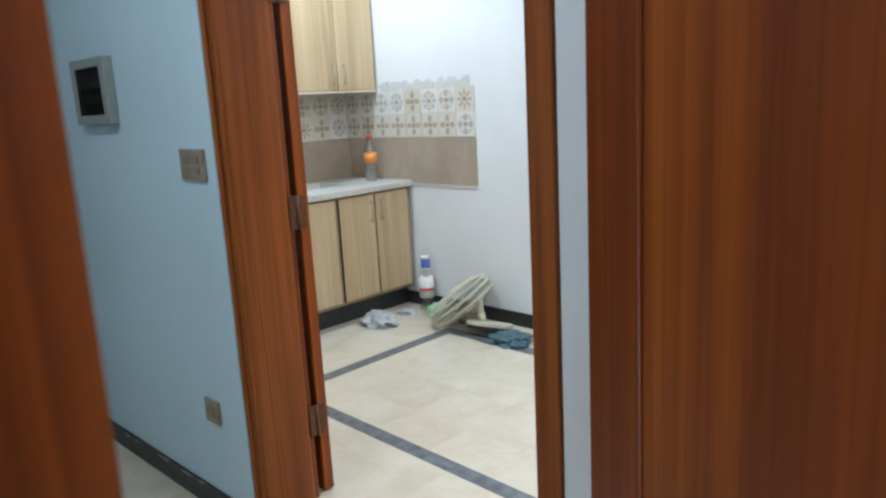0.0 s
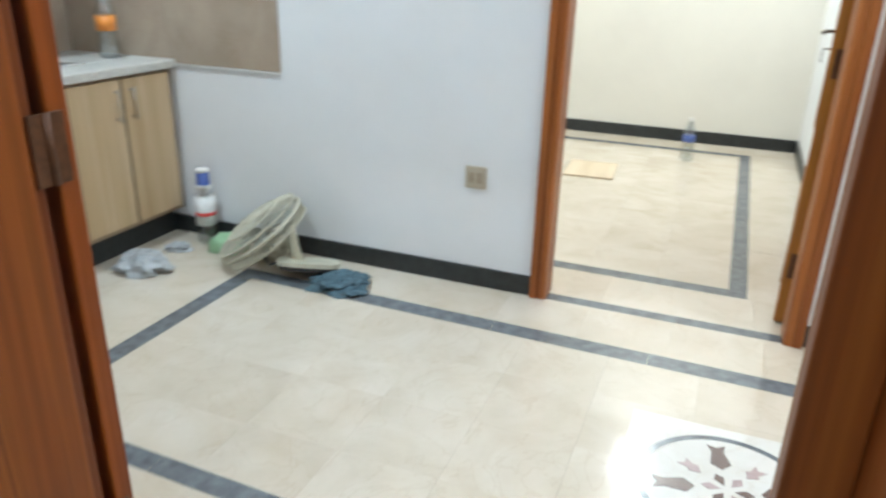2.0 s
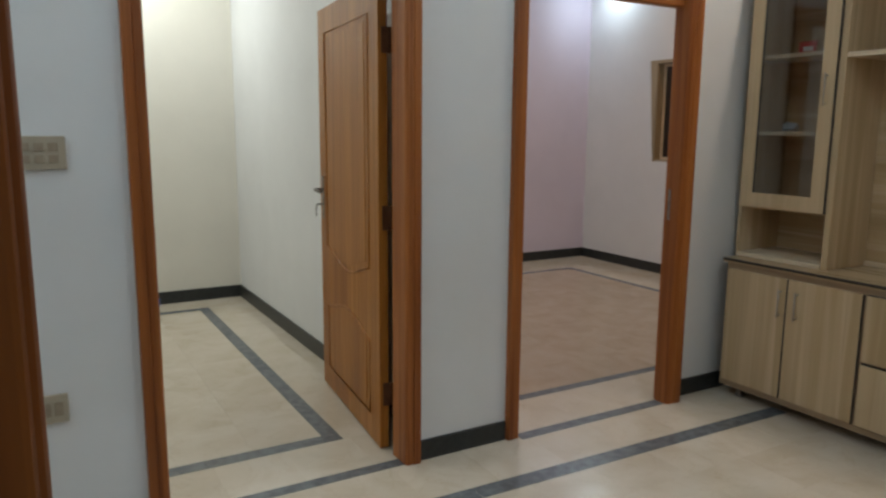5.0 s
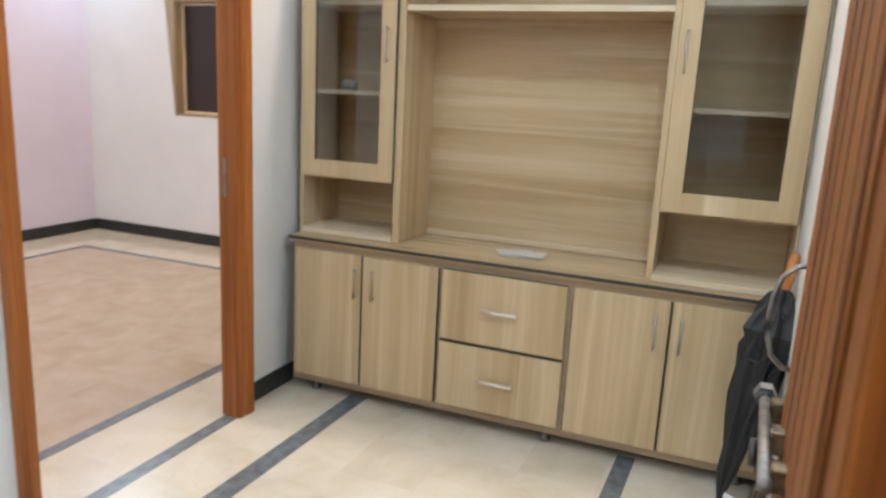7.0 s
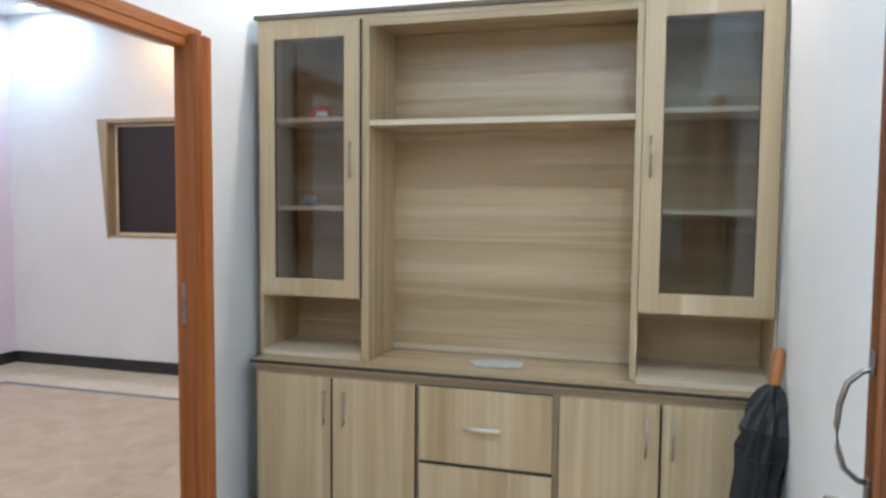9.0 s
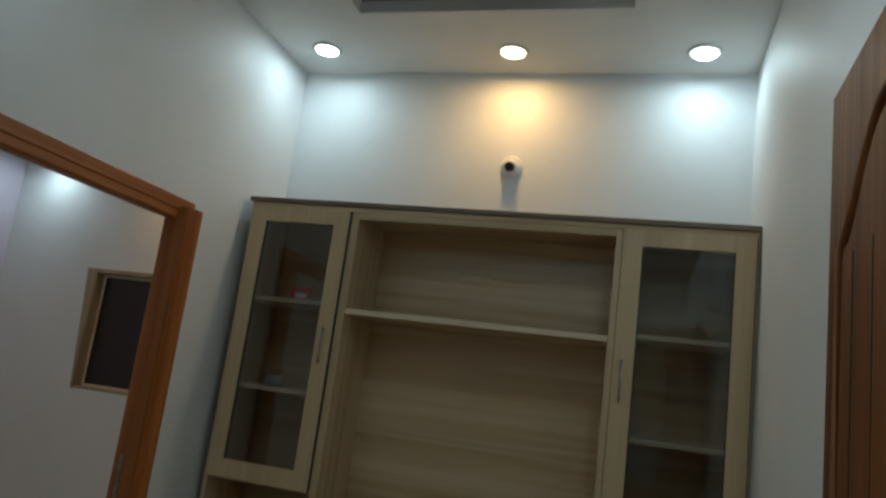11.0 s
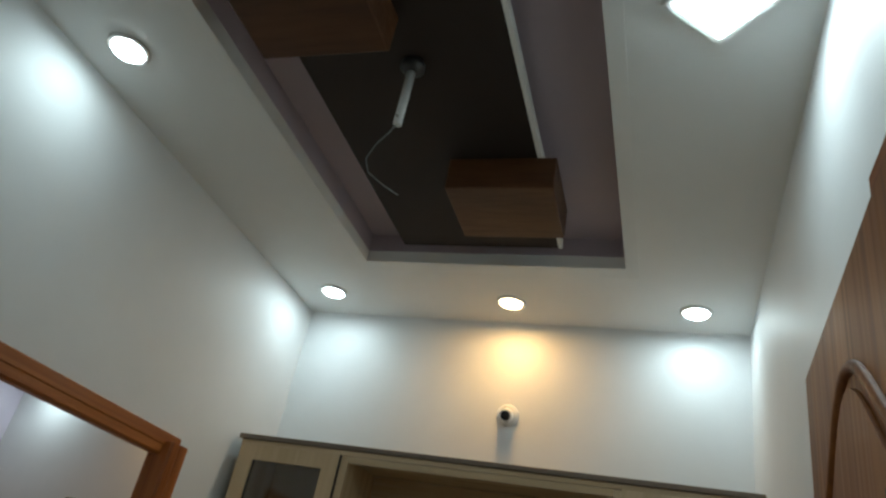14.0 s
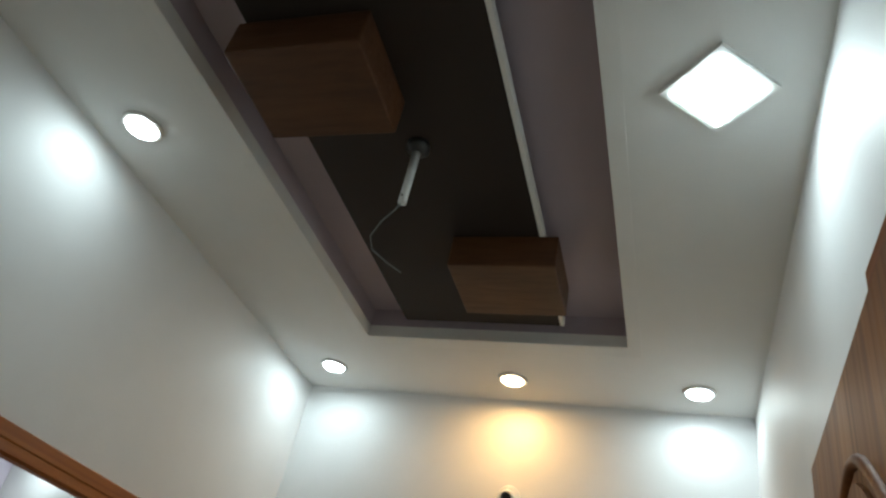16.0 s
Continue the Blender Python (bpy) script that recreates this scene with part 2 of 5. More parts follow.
OAK_A, OAK_B, OAK_C = (0.42, 0.295, 0.152), (0.56, 0.413, 0.242), (0.63, 0.48, 0.30)
OAK_LINE = (0.74, 0.59, 0.40)
OAK_Z = wood("pale_oak_upright", OAK_A, OAK_B, OAK_C, "z", rough=0.38, across=5, along=0.3, fine=0.22, depth=0.06, streak=OAK_LINE)
OAK_Y = wood("pale_oak_level", OAK_A, OAK_B, OAK_C, "y", rough=0.25, across=5, along=0.3, fine=0.22, depth=0.06, streak=OAK_LINE)
OAK_BACK = wood("satin_oak_back", (0.42, 0.295, 0.152), (0.53, 0.385, 0.222), (0.60, 0.452, 0.28), "y", rough=0.2, across=5, along=0.28, coat=0.2, fine=0.18, depth=0.04, streak=OAK_LINE)
OAK_TRIM = wood("greyed_oak_trim", (0.30, 0.215, 0.135), (0.38, 0.275, 0.175), (0.44, 0.325, 0.215), "y", rough=0.45, fine=0.3, depth=0.06)
OAK_GREY = wood("dark_greyed_oak", (0.13, 0.10, 0.075), (0.18, 0.14, 0.105), (0.23, 0.18, 0.135), "y", rough=0.5, fine=0.3, depth=0.06)
OAK_PALE = wood("cut_oak_edge", (0.64, 0.51, 0.34), (0.72, 0.59, 0.42), (0.78, 0.66, 0.49), "y", rough=0.4, fine=0.25, depth=0.05)
EDGE_DARK = plain("dark_edge_band", (0.045, 0.038, 0.032), 0.5)
# one handle steel: SATIN is darkened, STEEL paled for mirrored ceiling lights
SATIN = plain("satin_steel_darkened", (0.50, 0.46, 0.40), 0.32, 1.0, scale=120, vary=0.1, relief=0.03)
STEEL = plain("brushed_steel_paled", (0.88, 0.87, 0.85), 0.48, 1.0, scale=120, vary=0.1, relief=0.03)
OLD_BRASS = plain("worn_dark_brass", (0.24, 0.19, 0.13), 0.45, 1.0, scale=60, vary=0.5)
HINGE = plain("brown_painted_iron", (0.13, 0.05, 0.018), 0.45, 0.2, scale=60, vary=0.4)
IRON = plain("dull_grey_iron", (0.32, 0.29, 0.27), 0.5, 0.8, scale=50, vary=0.4)
BEIGE_PLASTIC = plain("beige_plastic", (0.48, 0.42, 0.32), 0.45, scale=15, vary=0.08, relief=0)
GREY_PLASTIC = plain("grey_green_plastic", (0.30, 0.33, 0.30), 0.45, scale=15, vary=0.15, relief=0)
SHADE_GREY = plain("shaded_grey_plastic", (0.16, 0.17, 0.165), 0.5, relief=0)
DARK_PLASTIC = plain("dark_plastic", (0.03, 0.03, 0.03), 0.4, relief=0)
WHITE_PLASTIC = plain("white_plastic", (0.80, 0.80, 0.78), 0.35, relief=0)
IVORY = plain("dusty_ivory_plastic", (0.62, 0.59, 0.46), 0.5, scale=18, vary=0.22)
COUNTER_STONE = plain("speckled_counter_stone", (0.66, 0.64, 0.59), 0.3, scale=90, vary=0.3, relief=0)
SPLASH_BEIGE = marble("taupe_wall_tile", (0.44, 0.36, 0.28), (0.40, 0.32, 0.245), (0.35, 0.28, 0.21), 0.3)
PATTERN = pattern_tile("printed_wall_tile")
GLASS = pane_glass("smoky_cabinet_glass", (0.84, 0.85, 0.85), 0.06)
SMOKED = pane_glass("smoked_clear_plastic", (0.5, 0.5, 0.5), 0.07)
CLEAR = pane_glass("clear_bottle_plastic", (0.80, 0.84, 0.85), 0.22)
NIGHT = plain("dark_window_mesh", (0.035, 0.025, 0.022), 0.3, scale=400, vary=0.5)
WINDOW_WOOD = wood("pale_window_wood", (0.33, 0.26, 0.165), (0.41, 0.33, 0.215), (0.47, 0.385, 0.26), "z", rough=0.4)
BLACK_CLOTH = plain("black_nylon", (0.018, 0.018, 0.02), 0.55, scale=200, vary=0.3)
ORANGE_WOOD = plain("orange_varnished_wood", (0.50, 0.19, 0.05), 0.35)
BLUE_CLOTH = plain("blue_grey_cloth", (0.10, 0.17, 0.21), 0.9, scale=60, vary=0.5, relief=0.5)
GREEN_BAG = plain("pale_green_plastic", (0.36, 0.58, 0.34), 0.4, scale=25)
GREY_BAG = plain("grey_plastic_film", (0.46, 0.48, 0.49), 0.3, scale=25, vary=0.3)
ORANGE_LABEL = plain("orange_label", (0.85, 0.30, 0.05), 0.4, relief=0)
RED_LABEL = plain("red_label", (0.65, 0.06, 0.05), 0.4, relief=0)
BLUE_CAP = plain("blue_plastic", (0.09, 0.15, 0.46), 0.4, relief=0)
PAPER = plain("white_paper", (0.78, 0.77, 0.74), 0.8, relief=0)
RED_CARD = plain("red_card", (0.55, 0.05, 0.05), 0.5, relief=0)
INLAY = plain("brown_marble_inlay", (0.20, 0.14, 0.12), 0.25, relief=0)
INLAY_PALE = plain("rose_marble_inlay", (0.52, 0.40, 0.38), 0.25, relief=0)
LIT_COOL = plain("lit_cool_diffuser", COOL, 0.4, relief=0, emit=55.0)
LIT_WARM = plain("lit_warm_diffuser", (1.0, 0.72, 0.42), 0.4, relief=0, emit=42.0)


# ---- mesh helpers ----
def thing(name, m=None, label="", category="", group="", kind=""):
    ob = new(name)
    ob.empty_display_size = 0.05
    if m is not None:
        ob.matrix_world = m
    return tagged(ob, label, category, group, kind)


def part(name, bm, material, parent=None, label="", smooth=False):
    """One mesh object under a thing or a part, in the thing's own coordinates."""
    bmesh.ops.recalc_face_normals(bm, faces=bm.faces)
    me = bpy.data.meshes.new(name)
    bm.to_mesh(me)
    bm.free()
    for f in me.polygons:
        f.use_smooth = smooth
    me.materials.append(material)
    ob = new(name, me)
    if parent:
        ob.parent = parent
    return tagged(ob, label)


def add_box(bm, lo, hi, bevel=0.0):
    vs = [bm.verts.new((x, y, z)) for x in (lo[0], hi[0]) for y in (lo[1], hi[1]) for z in (lo[2], hi[2])]
    fs = [bm.faces.new([vs[i] for i in q]) for q in ((0, 1, 3, 2), (4, 6, 7, 5), (0, 4, 5, 1), (2, 3, 7, 6), (0, 2, 6, 4), (1, 5, 7, 3))]
    if bevel:
        es = list({e for f in fs for e in f.edges})
        bmesh.ops.bevel(bm, geom=es, offset=bevel, segments=2, affect="EDGES", profile=0.5)


def boxes(*spans, bevel=0.0):
    bm = bmesh.new()
    for lo, hi in spans:
        one = bmesh.new()
        lo, hi = [min(a, b) for a, b in zip(lo, hi)], [max(a, b) for a, b in zip(lo, hi)]
        add_box(one, lo, hi, bevel)
        me = bpy.data.meshes.new("tmp")
        one.to_mesh(me)
        one.free()
        bm.from_mesh(me)
        bpy.data.meshes.remove(me)
    return bm


def box(name, lo, hi, material, parent=None, label="", bevel=0.0015):
    return part(name, boxes((lo, hi), bevel=bevel), material, parent, label)


def tube(points, r, sides=10, closed=False, flat=1.0):
    """A round bar along a line of points."""
    bm = bmesh.new()
    pts = [Vector(p) for p in points]
    rings, n = [], len(pts)
    up = Vector((0, 0, 1))
    for i, p in enumerate(pts):
        a = pts[(i - 1) % n] if closed or i else p
        b = pts[(i + 1) % n] if closed or i < n - 1 else p
        d = (b - a).normalized()
        s = d.cross(up)
        if s.length < 0.05:
            s = d.cross(Vector((0, 1, 0)))
        s.normalize()
        t = s.cross(d).normalized()
        rings.append([bm.verts.new(p + s * math.cos(k * 2 * math.pi / sides) * r + t * math.sin(k * 2 * math.pi / sides) * r * flat) for k in range(sides)])
    for i in range(n if closed else n - 1):
        u, w = rings[i], rings[(i + 1) % n]
        for k in range(sides):
            bm.faces.new((u[k], u[(k + 1) % sides], w[(k + 1) % sides], w[k]))
    if not closed:
        bm.faces.new(rings[0])
        bm.faces.new(rings[-1])
    return bm


def lathe(profile, sides=24, wobble=None):
    """Radius and height pairs turned about z."""
    bm = bmesh.new()
    rings = []
    for i, (r, z) in enumerate(profile):
        rings.append([bm.verts.new(((r + (wobble(i, k) if wobble else 0)) * math.cos(k * 2 * math.pi / sides), (r + (wobble(i, k) if wobble else 0)) * math.sin(k * 2 * math.pi / sides), z)) for k in range(sides)])
    for u, w in zip(rings, rings[1:]):
        for k in range(sides):
            bm.faces.new((u[k], u[(k + 1) % sides], w[(k + 1) % sides], w[k]))
    bm.faces.new(rings[0])
    bm.faces.new(rings[-1])
    return bm


def slab(outline, y0, y1):
    """A flat shape in x and z, thick from y0 to y1."""
    bm = bmesh.new()
    f = bm.faces.new([bm.verts.new((x, y0, z)) for x, z in outline])
    top = bmesh.ops.extrude_face_region(bm, geom=[f])["geom"]
    bmesh.ops.translate(bm, vec=(0, y1 - y0, 0), verts=[v for v in top if isinstance(v, bmesh.types.BMVert)])
    return bm


def plate(outline, z0, z1):
    """A flat shape in x and y, thick from z0 to z1."""
    bm = bmesh.new()
    f = bm.faces.new([bm.verts.new((x, y, z0)) for x, y in outline])
    top = bmesh.ops.extrude_face_region(bm, geom=[f])["geom"]
    bmesh.ops.translate(bm, vec=(0, 0, z1 - z0), verts=[v for v in top if isinstance(v, bmesh.types.BMVert)])
    return bm


def crumple(size, seed, flat=0.5, detail=3):
    """A crushed soft lump that rests on z = 0."""
    bm = bmesh.new()
    bmesh.ops.create_icosphere(bm, subdivisions=detail, radius=1.0)
    for v in bm.verts:
        n = v.co.normalized()
        k = 1 + 0.45 * noise.noise(n * 2.1 + Vector((seed, 0, 0))) + 0.22 * noise.noise(n * 6.0 + Vector((0, seed, 0)))
        v.co = Vector((n.x * size * k, n.y * size * k * 0.8, max(-0.35, n.z * k) * size * flat))
    low = min(v.co.z for v in bm.verts)
    bmesh.ops.translate(bm, vec=(0, 0, -low), verts=bm.verts)
    return bm


def structure(name, spans, material, label=""):
    ob = part(name, boxes(*spans), material)
    return tagged(ob, label, "", "", "structure")


# ---- large structure ----
WT = 0.13
AO = (0.076, 0.981)       # clear opening of the first bedroom door, along x
BO = (1.545, 2.426)       # clear opening of the second bedroom door
DO = (-0.268, 0.838)      # clear opening of the double door to the hall
HEAD, OUT = 1.923, 2.003  # clear and outer height of the frames

structure("wall_north", [
    ((LX0 - WT, 0, 0), (AO[0] - 0.03, WT, CEIL + 0.3)), ((AO[1] + 0.03, 0, 0), (BO[0] - 0.03, WT, CEIL + 0.3)), ((BO[1] + 0.075, 0, 0), (BO[1] + 0.18, 0.07, CEIL + 0.3)), ((BO[1] + 0.18, 0, 0), (BX1 + WT, WT, CEIL + 0.3)),
    ((AO[0] - 0.03, 0, HEAD + 0.03), (AO[1] + 0.03, WT, CEIL + 0.3)), ((BO[0] - 0.03, 0, HEAD + 0.03), (BO[1] + 0.075, WT, CEIL + 0.3))],
    WALL, "white painted plaster wall with two bedroom doorways")
structure("wall_south", [
    ((LX0, HALL_Y + 0.004, 0), (DO[0] - 0.05, LY0, CEIL + 0.3)), ((DO[1] + 0.075, HALL_Y + 0.014, 0), (LX1, LY0, CEIL + 0.3)), ((DO[0] - 0.05, HALL_Y + 0.004, OUT - 0.02), (DO[1] + 0.075, LY0, CEIL + 0.3))],
    WALL, "white painted plaster wall round the double doorway")
structure("wall_hall_north", [
    ((HX0, HALL_Y - 0.01, HF), (DO[0] - 0.05, HALL_Y, CEIL)), ((DO[0] - 0.05, HALL_Y - 0.01, OUT - 0.02), (DO[1] + 0.075, HALL_Y, CEIL))],
    WALL_HALL, "hall face of the wall, bluish light put into its colour")
# same wall as the blue hall face, left white without the bluish light
structure("wall_hall_door_side", [((DO[1] + 0.075, HALL_Y + 0.004, HF), (HX1, HALL_Y + 0.013, CEIL))], WALL, "white painted strip of hall wall beside the door")
structure("wall_east", [((LX1, HALL_Y, 0), (LX1 + WT, 0, CEIL + 0.3))], WALL, "white painted wall behind the wall unit")
structure("wall_west", [((LX0 - WT, HALL_Y, 0), (LX0, 0, CEIL + 0.3))], WALL, "white painted kitchen wall")
structure("wall_bedroom_north", [((AX0, AY1, 0), (AX1, AY1 + WT, CEIL))], WALL_CREAM, "cream painted bedroom wall")
structure("wall_bedroom_east", [((AX1, AY0, 0), (BX0, AY1 + WT, CEIL))], WALL, "white painted wall between the bedrooms")
structure("wall_bedroom_west", [((AX0 - WT, AY0, 0), (AX0, AY1 + WT, CEIL))], WALL_CREAM, "cream painted bedroom wall")
structure("wall_lilac", [((BX0 + 0.001, BY1, 0), (BX1 + WT, BY1 + WT, CEIL))], WALL_LILAC, "lilac bedroom wall")
WY0, WY1, WZ0, WZ1 = 1.55, 2.545, 1.077, 2.0
structure("wall_window", [((BX1, BY0, 0), (BX1 + WT, WY0, CEIL)), ((BX1, WY1, 0), (BX1 + WT, BY1, CEIL)), ((BX1, WY0, 0), (BX1 + WT, WY1, WZ0)), ((BX1, WY0, WZ1), (BX1 + WT, WY1, CEIL))], WALL, "white painted bedroom wall with a window")
structure("wall_hall_west", [((HX0 - WT, HY0, HF), (HX0, HALL_Y, CEIL))], WALL_HALL, "hall wall, bluish light put into its colour")
structure("wall_hall_south", [((HX0 - WT, HY0 - WT, HF), (HX1 + 0.9, HY0, CEIL))], WALL_HALL, "hall wall, bluish light put into its colour")
EO = (-3.74, -2.52)       # doorway by which the walk comes in, along y
structure("wall_hall_east", [((HX1, HY0, HF), (HX1 + WT, EO[0], CEIL)), ((HX1, EO[1], HF), (HX1 + WT, HALL_Y + 0.013, CEIL)), ((HX1, EO[0], HEAD + 0.03), (HX1 + WT, EO[1], CEIL))], WALL_HALL, "hall wall with a doorway, bluish light put into its colour")
structure("wall_porch", [((HX1 + 1.2, HY0, HF), (HX1 + 1.3, HALL_Y, CEIL))], WALL, "plain wall that closes the room behind")

# ceiling of the lounge with its raised tray
TRAY, TL, TW2, TZ = pose(2.667, -1.041, 0), 2.13, 0.539, 3.01
quad = [TRAY @ Vector(q) for q in ((0, TW2, 0), (0, -TW2, 0), (-TL, -TW2, 0), (-TL, TW2, 0))]
rim = [(LX1, LY1), (LX1, LY0), (LX0, LY0), (LX0, LY1)]
border = bmesh.new()
for z, up in ((CEIL, 1), (CEIL + 0.05, -1)):
    inner, outer = [border.verts.new((v.x, v.y, z)) for v in quad], [border.verts.new((x, y, z)) for x, y in rim]
    for i in range(4):
        border.faces.new((outer[i], outer[(i + 1) % 4], inner[(i + 1) % 4], inner[i]))
    ring = inner if up > 0 else ring
    if up < 0:
        for i in range(4):
            border.faces.new((ring[i], ring[(i + 1) % 4], inner[(i + 1) % 4], inner[i]))
tagged(part("ceiling", border, CEIL_PAINT), "off-white gypsum ceiling border round a raised tray", "", "", "structure")
tray = part("ceiling_tray", boxes(((-TL - 0.3, -TW2 - 0.3, TZ), (0.3, TW2 + 0.3, TZ + 0.04)), ((-TL - 0.03, -TW2 - 0.03, CEIL + 0.051), (-TL, TW2 + 0.03, TZ)), ((0, -TW2 - 0.03, CEIL + 0.051), (0.03, TW2 + 0.03, TZ)), ((-TL, -TW2 - 0.03, CEIL + 0.051), (0, -TW2, TZ)), ((-TL, TW2, CEIL + 0.051), (0, TW2 + 0.03, TZ))), TRAY_PAINT)
tray.matrix_world = TRAY
tagged(tray, "mauve painted raised tray of the ceiling", "", "", "structure")
trim = part("ceiling_trim", boxes(((-TL, TW2, CEIL - 0.0022), (0.075, TW2 + 0.05, CEIL - 0.0005)), ((-TL, -TW2 - 0.05, CEIL - 0.0022), (0.075, -TW2, CEIL - 0.0005)), ((0.0, -TW2, CEIL - 0.0022), (0.075, TW2, CEIL - 0.0005)), bevel=0.001), CEIL_PAINT)
trim.matrix_world = TRAY
tagged(trim, "thin plaster step round the ceiling tray", "", "", "structure")
structure("ceiling_bedrooms", [((AX0 - WT, AY0, CEIL), (BX1 + WT, AY1 + 0.3, CEIL + 0.1))], CEIL_PAINT, "white bedroom ceilings")
structure("ceiling_hall", [((HX0 - WT, HY0 - WT, CEIL), (HX1 + 1.3, HALL_Y, CEIL + 0.1))], CEIL_PAINT, "white hall ceiling")


# ---- lamps in the ceilings ----
def downlight(x, y, lit, warm=False):
    d = thing("downlight", pose(x, y, CEIL), ("warm" if warm else "cool white") + " round recessed downlight, switched on", "ceiling lamp", "recessed lamps")
    part("trim_ring", lathe([(0.052, -0.001), (0.066, -0.001), (0.064, -0.008), (0.054, -0.010), (0.052, -0.004)], 28), WHITE_PLASTIC, d, "white trim ring", True)
    part("diffuser", lathe([(0.0515, -0.004), (0.0505, -0.011), (0.044, -0.016), (0.028, -0.0185), (0.008, -0.0195)], 20), lit, d, "glowing diffuser", True)
    return d


# the unseen added lamps get the same body as the seen ones
for lx, ly, w, c in LOUNGE_LAMPS:
    downlight(lx, ly, LIT_WARM if c is WARM else LIT_COOL, c is WARM)
for lx, ly, w, c in BED_LAMPS:
    downlight(lx, ly, LIT_WARM if c is WARM else LIT_COOL, c is WARM)
# bodies for the assumed hall and porch lamps
downlight(ASSUMED_HALL_LAMP[0], ASSUMED_HALL_LAMP[1], LIT_COOL)
downlight(ASSUMED_PORCH_LAMP[0], ASSUMED_PORCH_LAMP[1], LIT_COOL)
pl = thing("panel_light", pose(PANEL_LAMP[0], PANEL_LAMP[1], CEIL, 0, 0, 45), "cool white square panel light, switched on", "ceiling lamp")
part("frame", boxes(((-0.095, -0.095, -0.012), (0.095, -0.078, -0.001)), ((-0.095, 0.078, -0.012), (0.095, 0.095, -0.001)), ((-0.095, -0.078, -0.012), (-0.078, 0.078, -0.001)), ((0.078, -0.078, -0.012), (0.095, 0.078, -0.001))), WHITE_PLASTIC, pl, "white frame")
box("diffuser", (-0.0775, -0.0775, -0.020), (0.0775, 0.0775, -0.002), LIT_COOL, pl, "glowing diffuser", 0.003)

# ---- hanging board in the tray, its boxes and the fan rod ----
board = thing("ceiling_board", TRAY, "dark brown ceiling board with white edges and wooden corner boxes", "ceiling panel")
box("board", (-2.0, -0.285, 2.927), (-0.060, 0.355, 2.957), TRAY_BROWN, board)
box("edge_strip", (-2.0, -0.301, 2.925), (-0.060, -0.286, 2.959), CEIL_PAINT, board, "white plaster edge")
box("hanger_plate", (-1.8, -0.15, 2.958), (-0.3, 0.2, 3.009), TRAY_PAINT, board)
for x0, x1, y0, y1 in ((-0.632, -0.33, -0.350, 0.010), (-1.537, -1.235, 0.0, 0.373)):
    box("corner_box", (x0, y0, 2.805), (x1, y1, 2.9245), BOX_WOOD, board, "brown wooden box", 0.004)
rod = thing("fan_rod", pose(1.598, -1.032, 2.927), "white painted ceiling fan rod with a loose cable, no fan", "fan rod")
part("cup", lathe([(0.034, -0.001), (0.036, -0.02), (0.018, -0.035), (0.010, -0.036)], 20), DARK_PLASTIC, rod, "dark ceiling cup", True)
part("rod", lathe([(0.0125, -0.02), (0.0125, -0.225), (0.010, -0.227)], 14), WHITE_PLASTIC, rod, "", True)
box("bolt", (-0.018, -0.003, -0.210), (0.018, 0.003, -0.204), IRON, rod)
part("cable", tube([(0, 0, -0.215), (0.0, 0.015, -0.25), (0.0, 0.045, -0.29), (0.007, 0.068, -0.335), (0.015, 0.055, -0.375), (0.035, 0.01, -0.405), (0.05, -0.03, -0.425)], 0.002, 6), SHADE_GREY, rod, "loose grey cable", True)

holder = thing("lamp_holder", pose(LX1, -1.082, 2.435), "white empty batten lamp holder on the wall", "lamp holder")
part("base", lathe([(0.048, 0.0), (0.048, 0.012), (0.040, 0.022), (0.030, 0.026)], 24), WHITE_PLASTIC, holder, "", True).matrix_local = pose(-0.001, 0, 0, 0, -90, 0)
part("socket", lathe([(0.030, 0.024), (0.030, 0.060), (0.026, 0.066), (0.022, 0.066), (0.022, 0.045), (0.004, 0.044)], 24), WHITE_PLASTIC, holder, "", True).matrix_local = pose(-0.001, 0, 0.004, 0, -112, 0)
part("contact", lathe([(0.021, 0.046), (0.021, 0.050), (0.004, 0.051)], 18), DARK_PLASTIC, holder, "dark socket hole", True).matrix_local = pose(-0.004, 0, 0.004, 0, -112, 0)


# ---- door frames and leaves ----
def door_frame(name, x0, x1, fronts, backs, label, proud=0.012, faces=(0.066, 0.066), upright=None, level=None):
    """Jambs and head with a rebate and moulded edges, in a wall along x."""
    d = thing(name, None, label, "door frame", "", "structure")
    for side, x, s, face, y0, y1 in (("jamb", x0, -1, faces[0], fronts[0], backs[0]), ("jamb", x1, 1, faces[1], fronts[1], backs[1])):
        part(side, boxes(((x, y0, 0), (x + s * face * 0.55, y1, OUT - 0.03)), ((x + s * face * 0.5, y0 - proud, 0), (x + s * face, y0 + 0.03, OUT - 0.03)), ((x + s * 0.004, y0 - proud * 0.55, 0), (x + s * face * 0.52, y0 + 0.02, OUT - 0.03)), bevel=0.004), upright or JAMB, d)
        part("rear_trim", boxes(((x + s * 0.006, y1 - 0.02, 0), (x + s * face, y1 + proud, OUT - 0.03)), bevel=0.004), upright or JAMB, d)
    y0, y1 = fronts[0], min(backs)
    part("head", boxes(((x0 - faces[0], y0 - proud, HEAD + 0.035), (x1 + faces[1], y0 + 0.03, OUT)), ((x0 - faces[0] * 0.5, y0 - proud * 0.55, HEAD + 0.004), (x1 + faces[1] * 0.5, y0 + 0.02, HEAD + 0.04)), ((x0 - 0.02, y0, HEAD), (x1 + 0.02, y1, HEAD + 0.05)), ((x0 - faces[0], y1 - 0.02, HEAD + 0.01), (x1 + faces[1], y1 + proud, OUT)), bevel=0.004), level or JAMB_X, d)
    return d


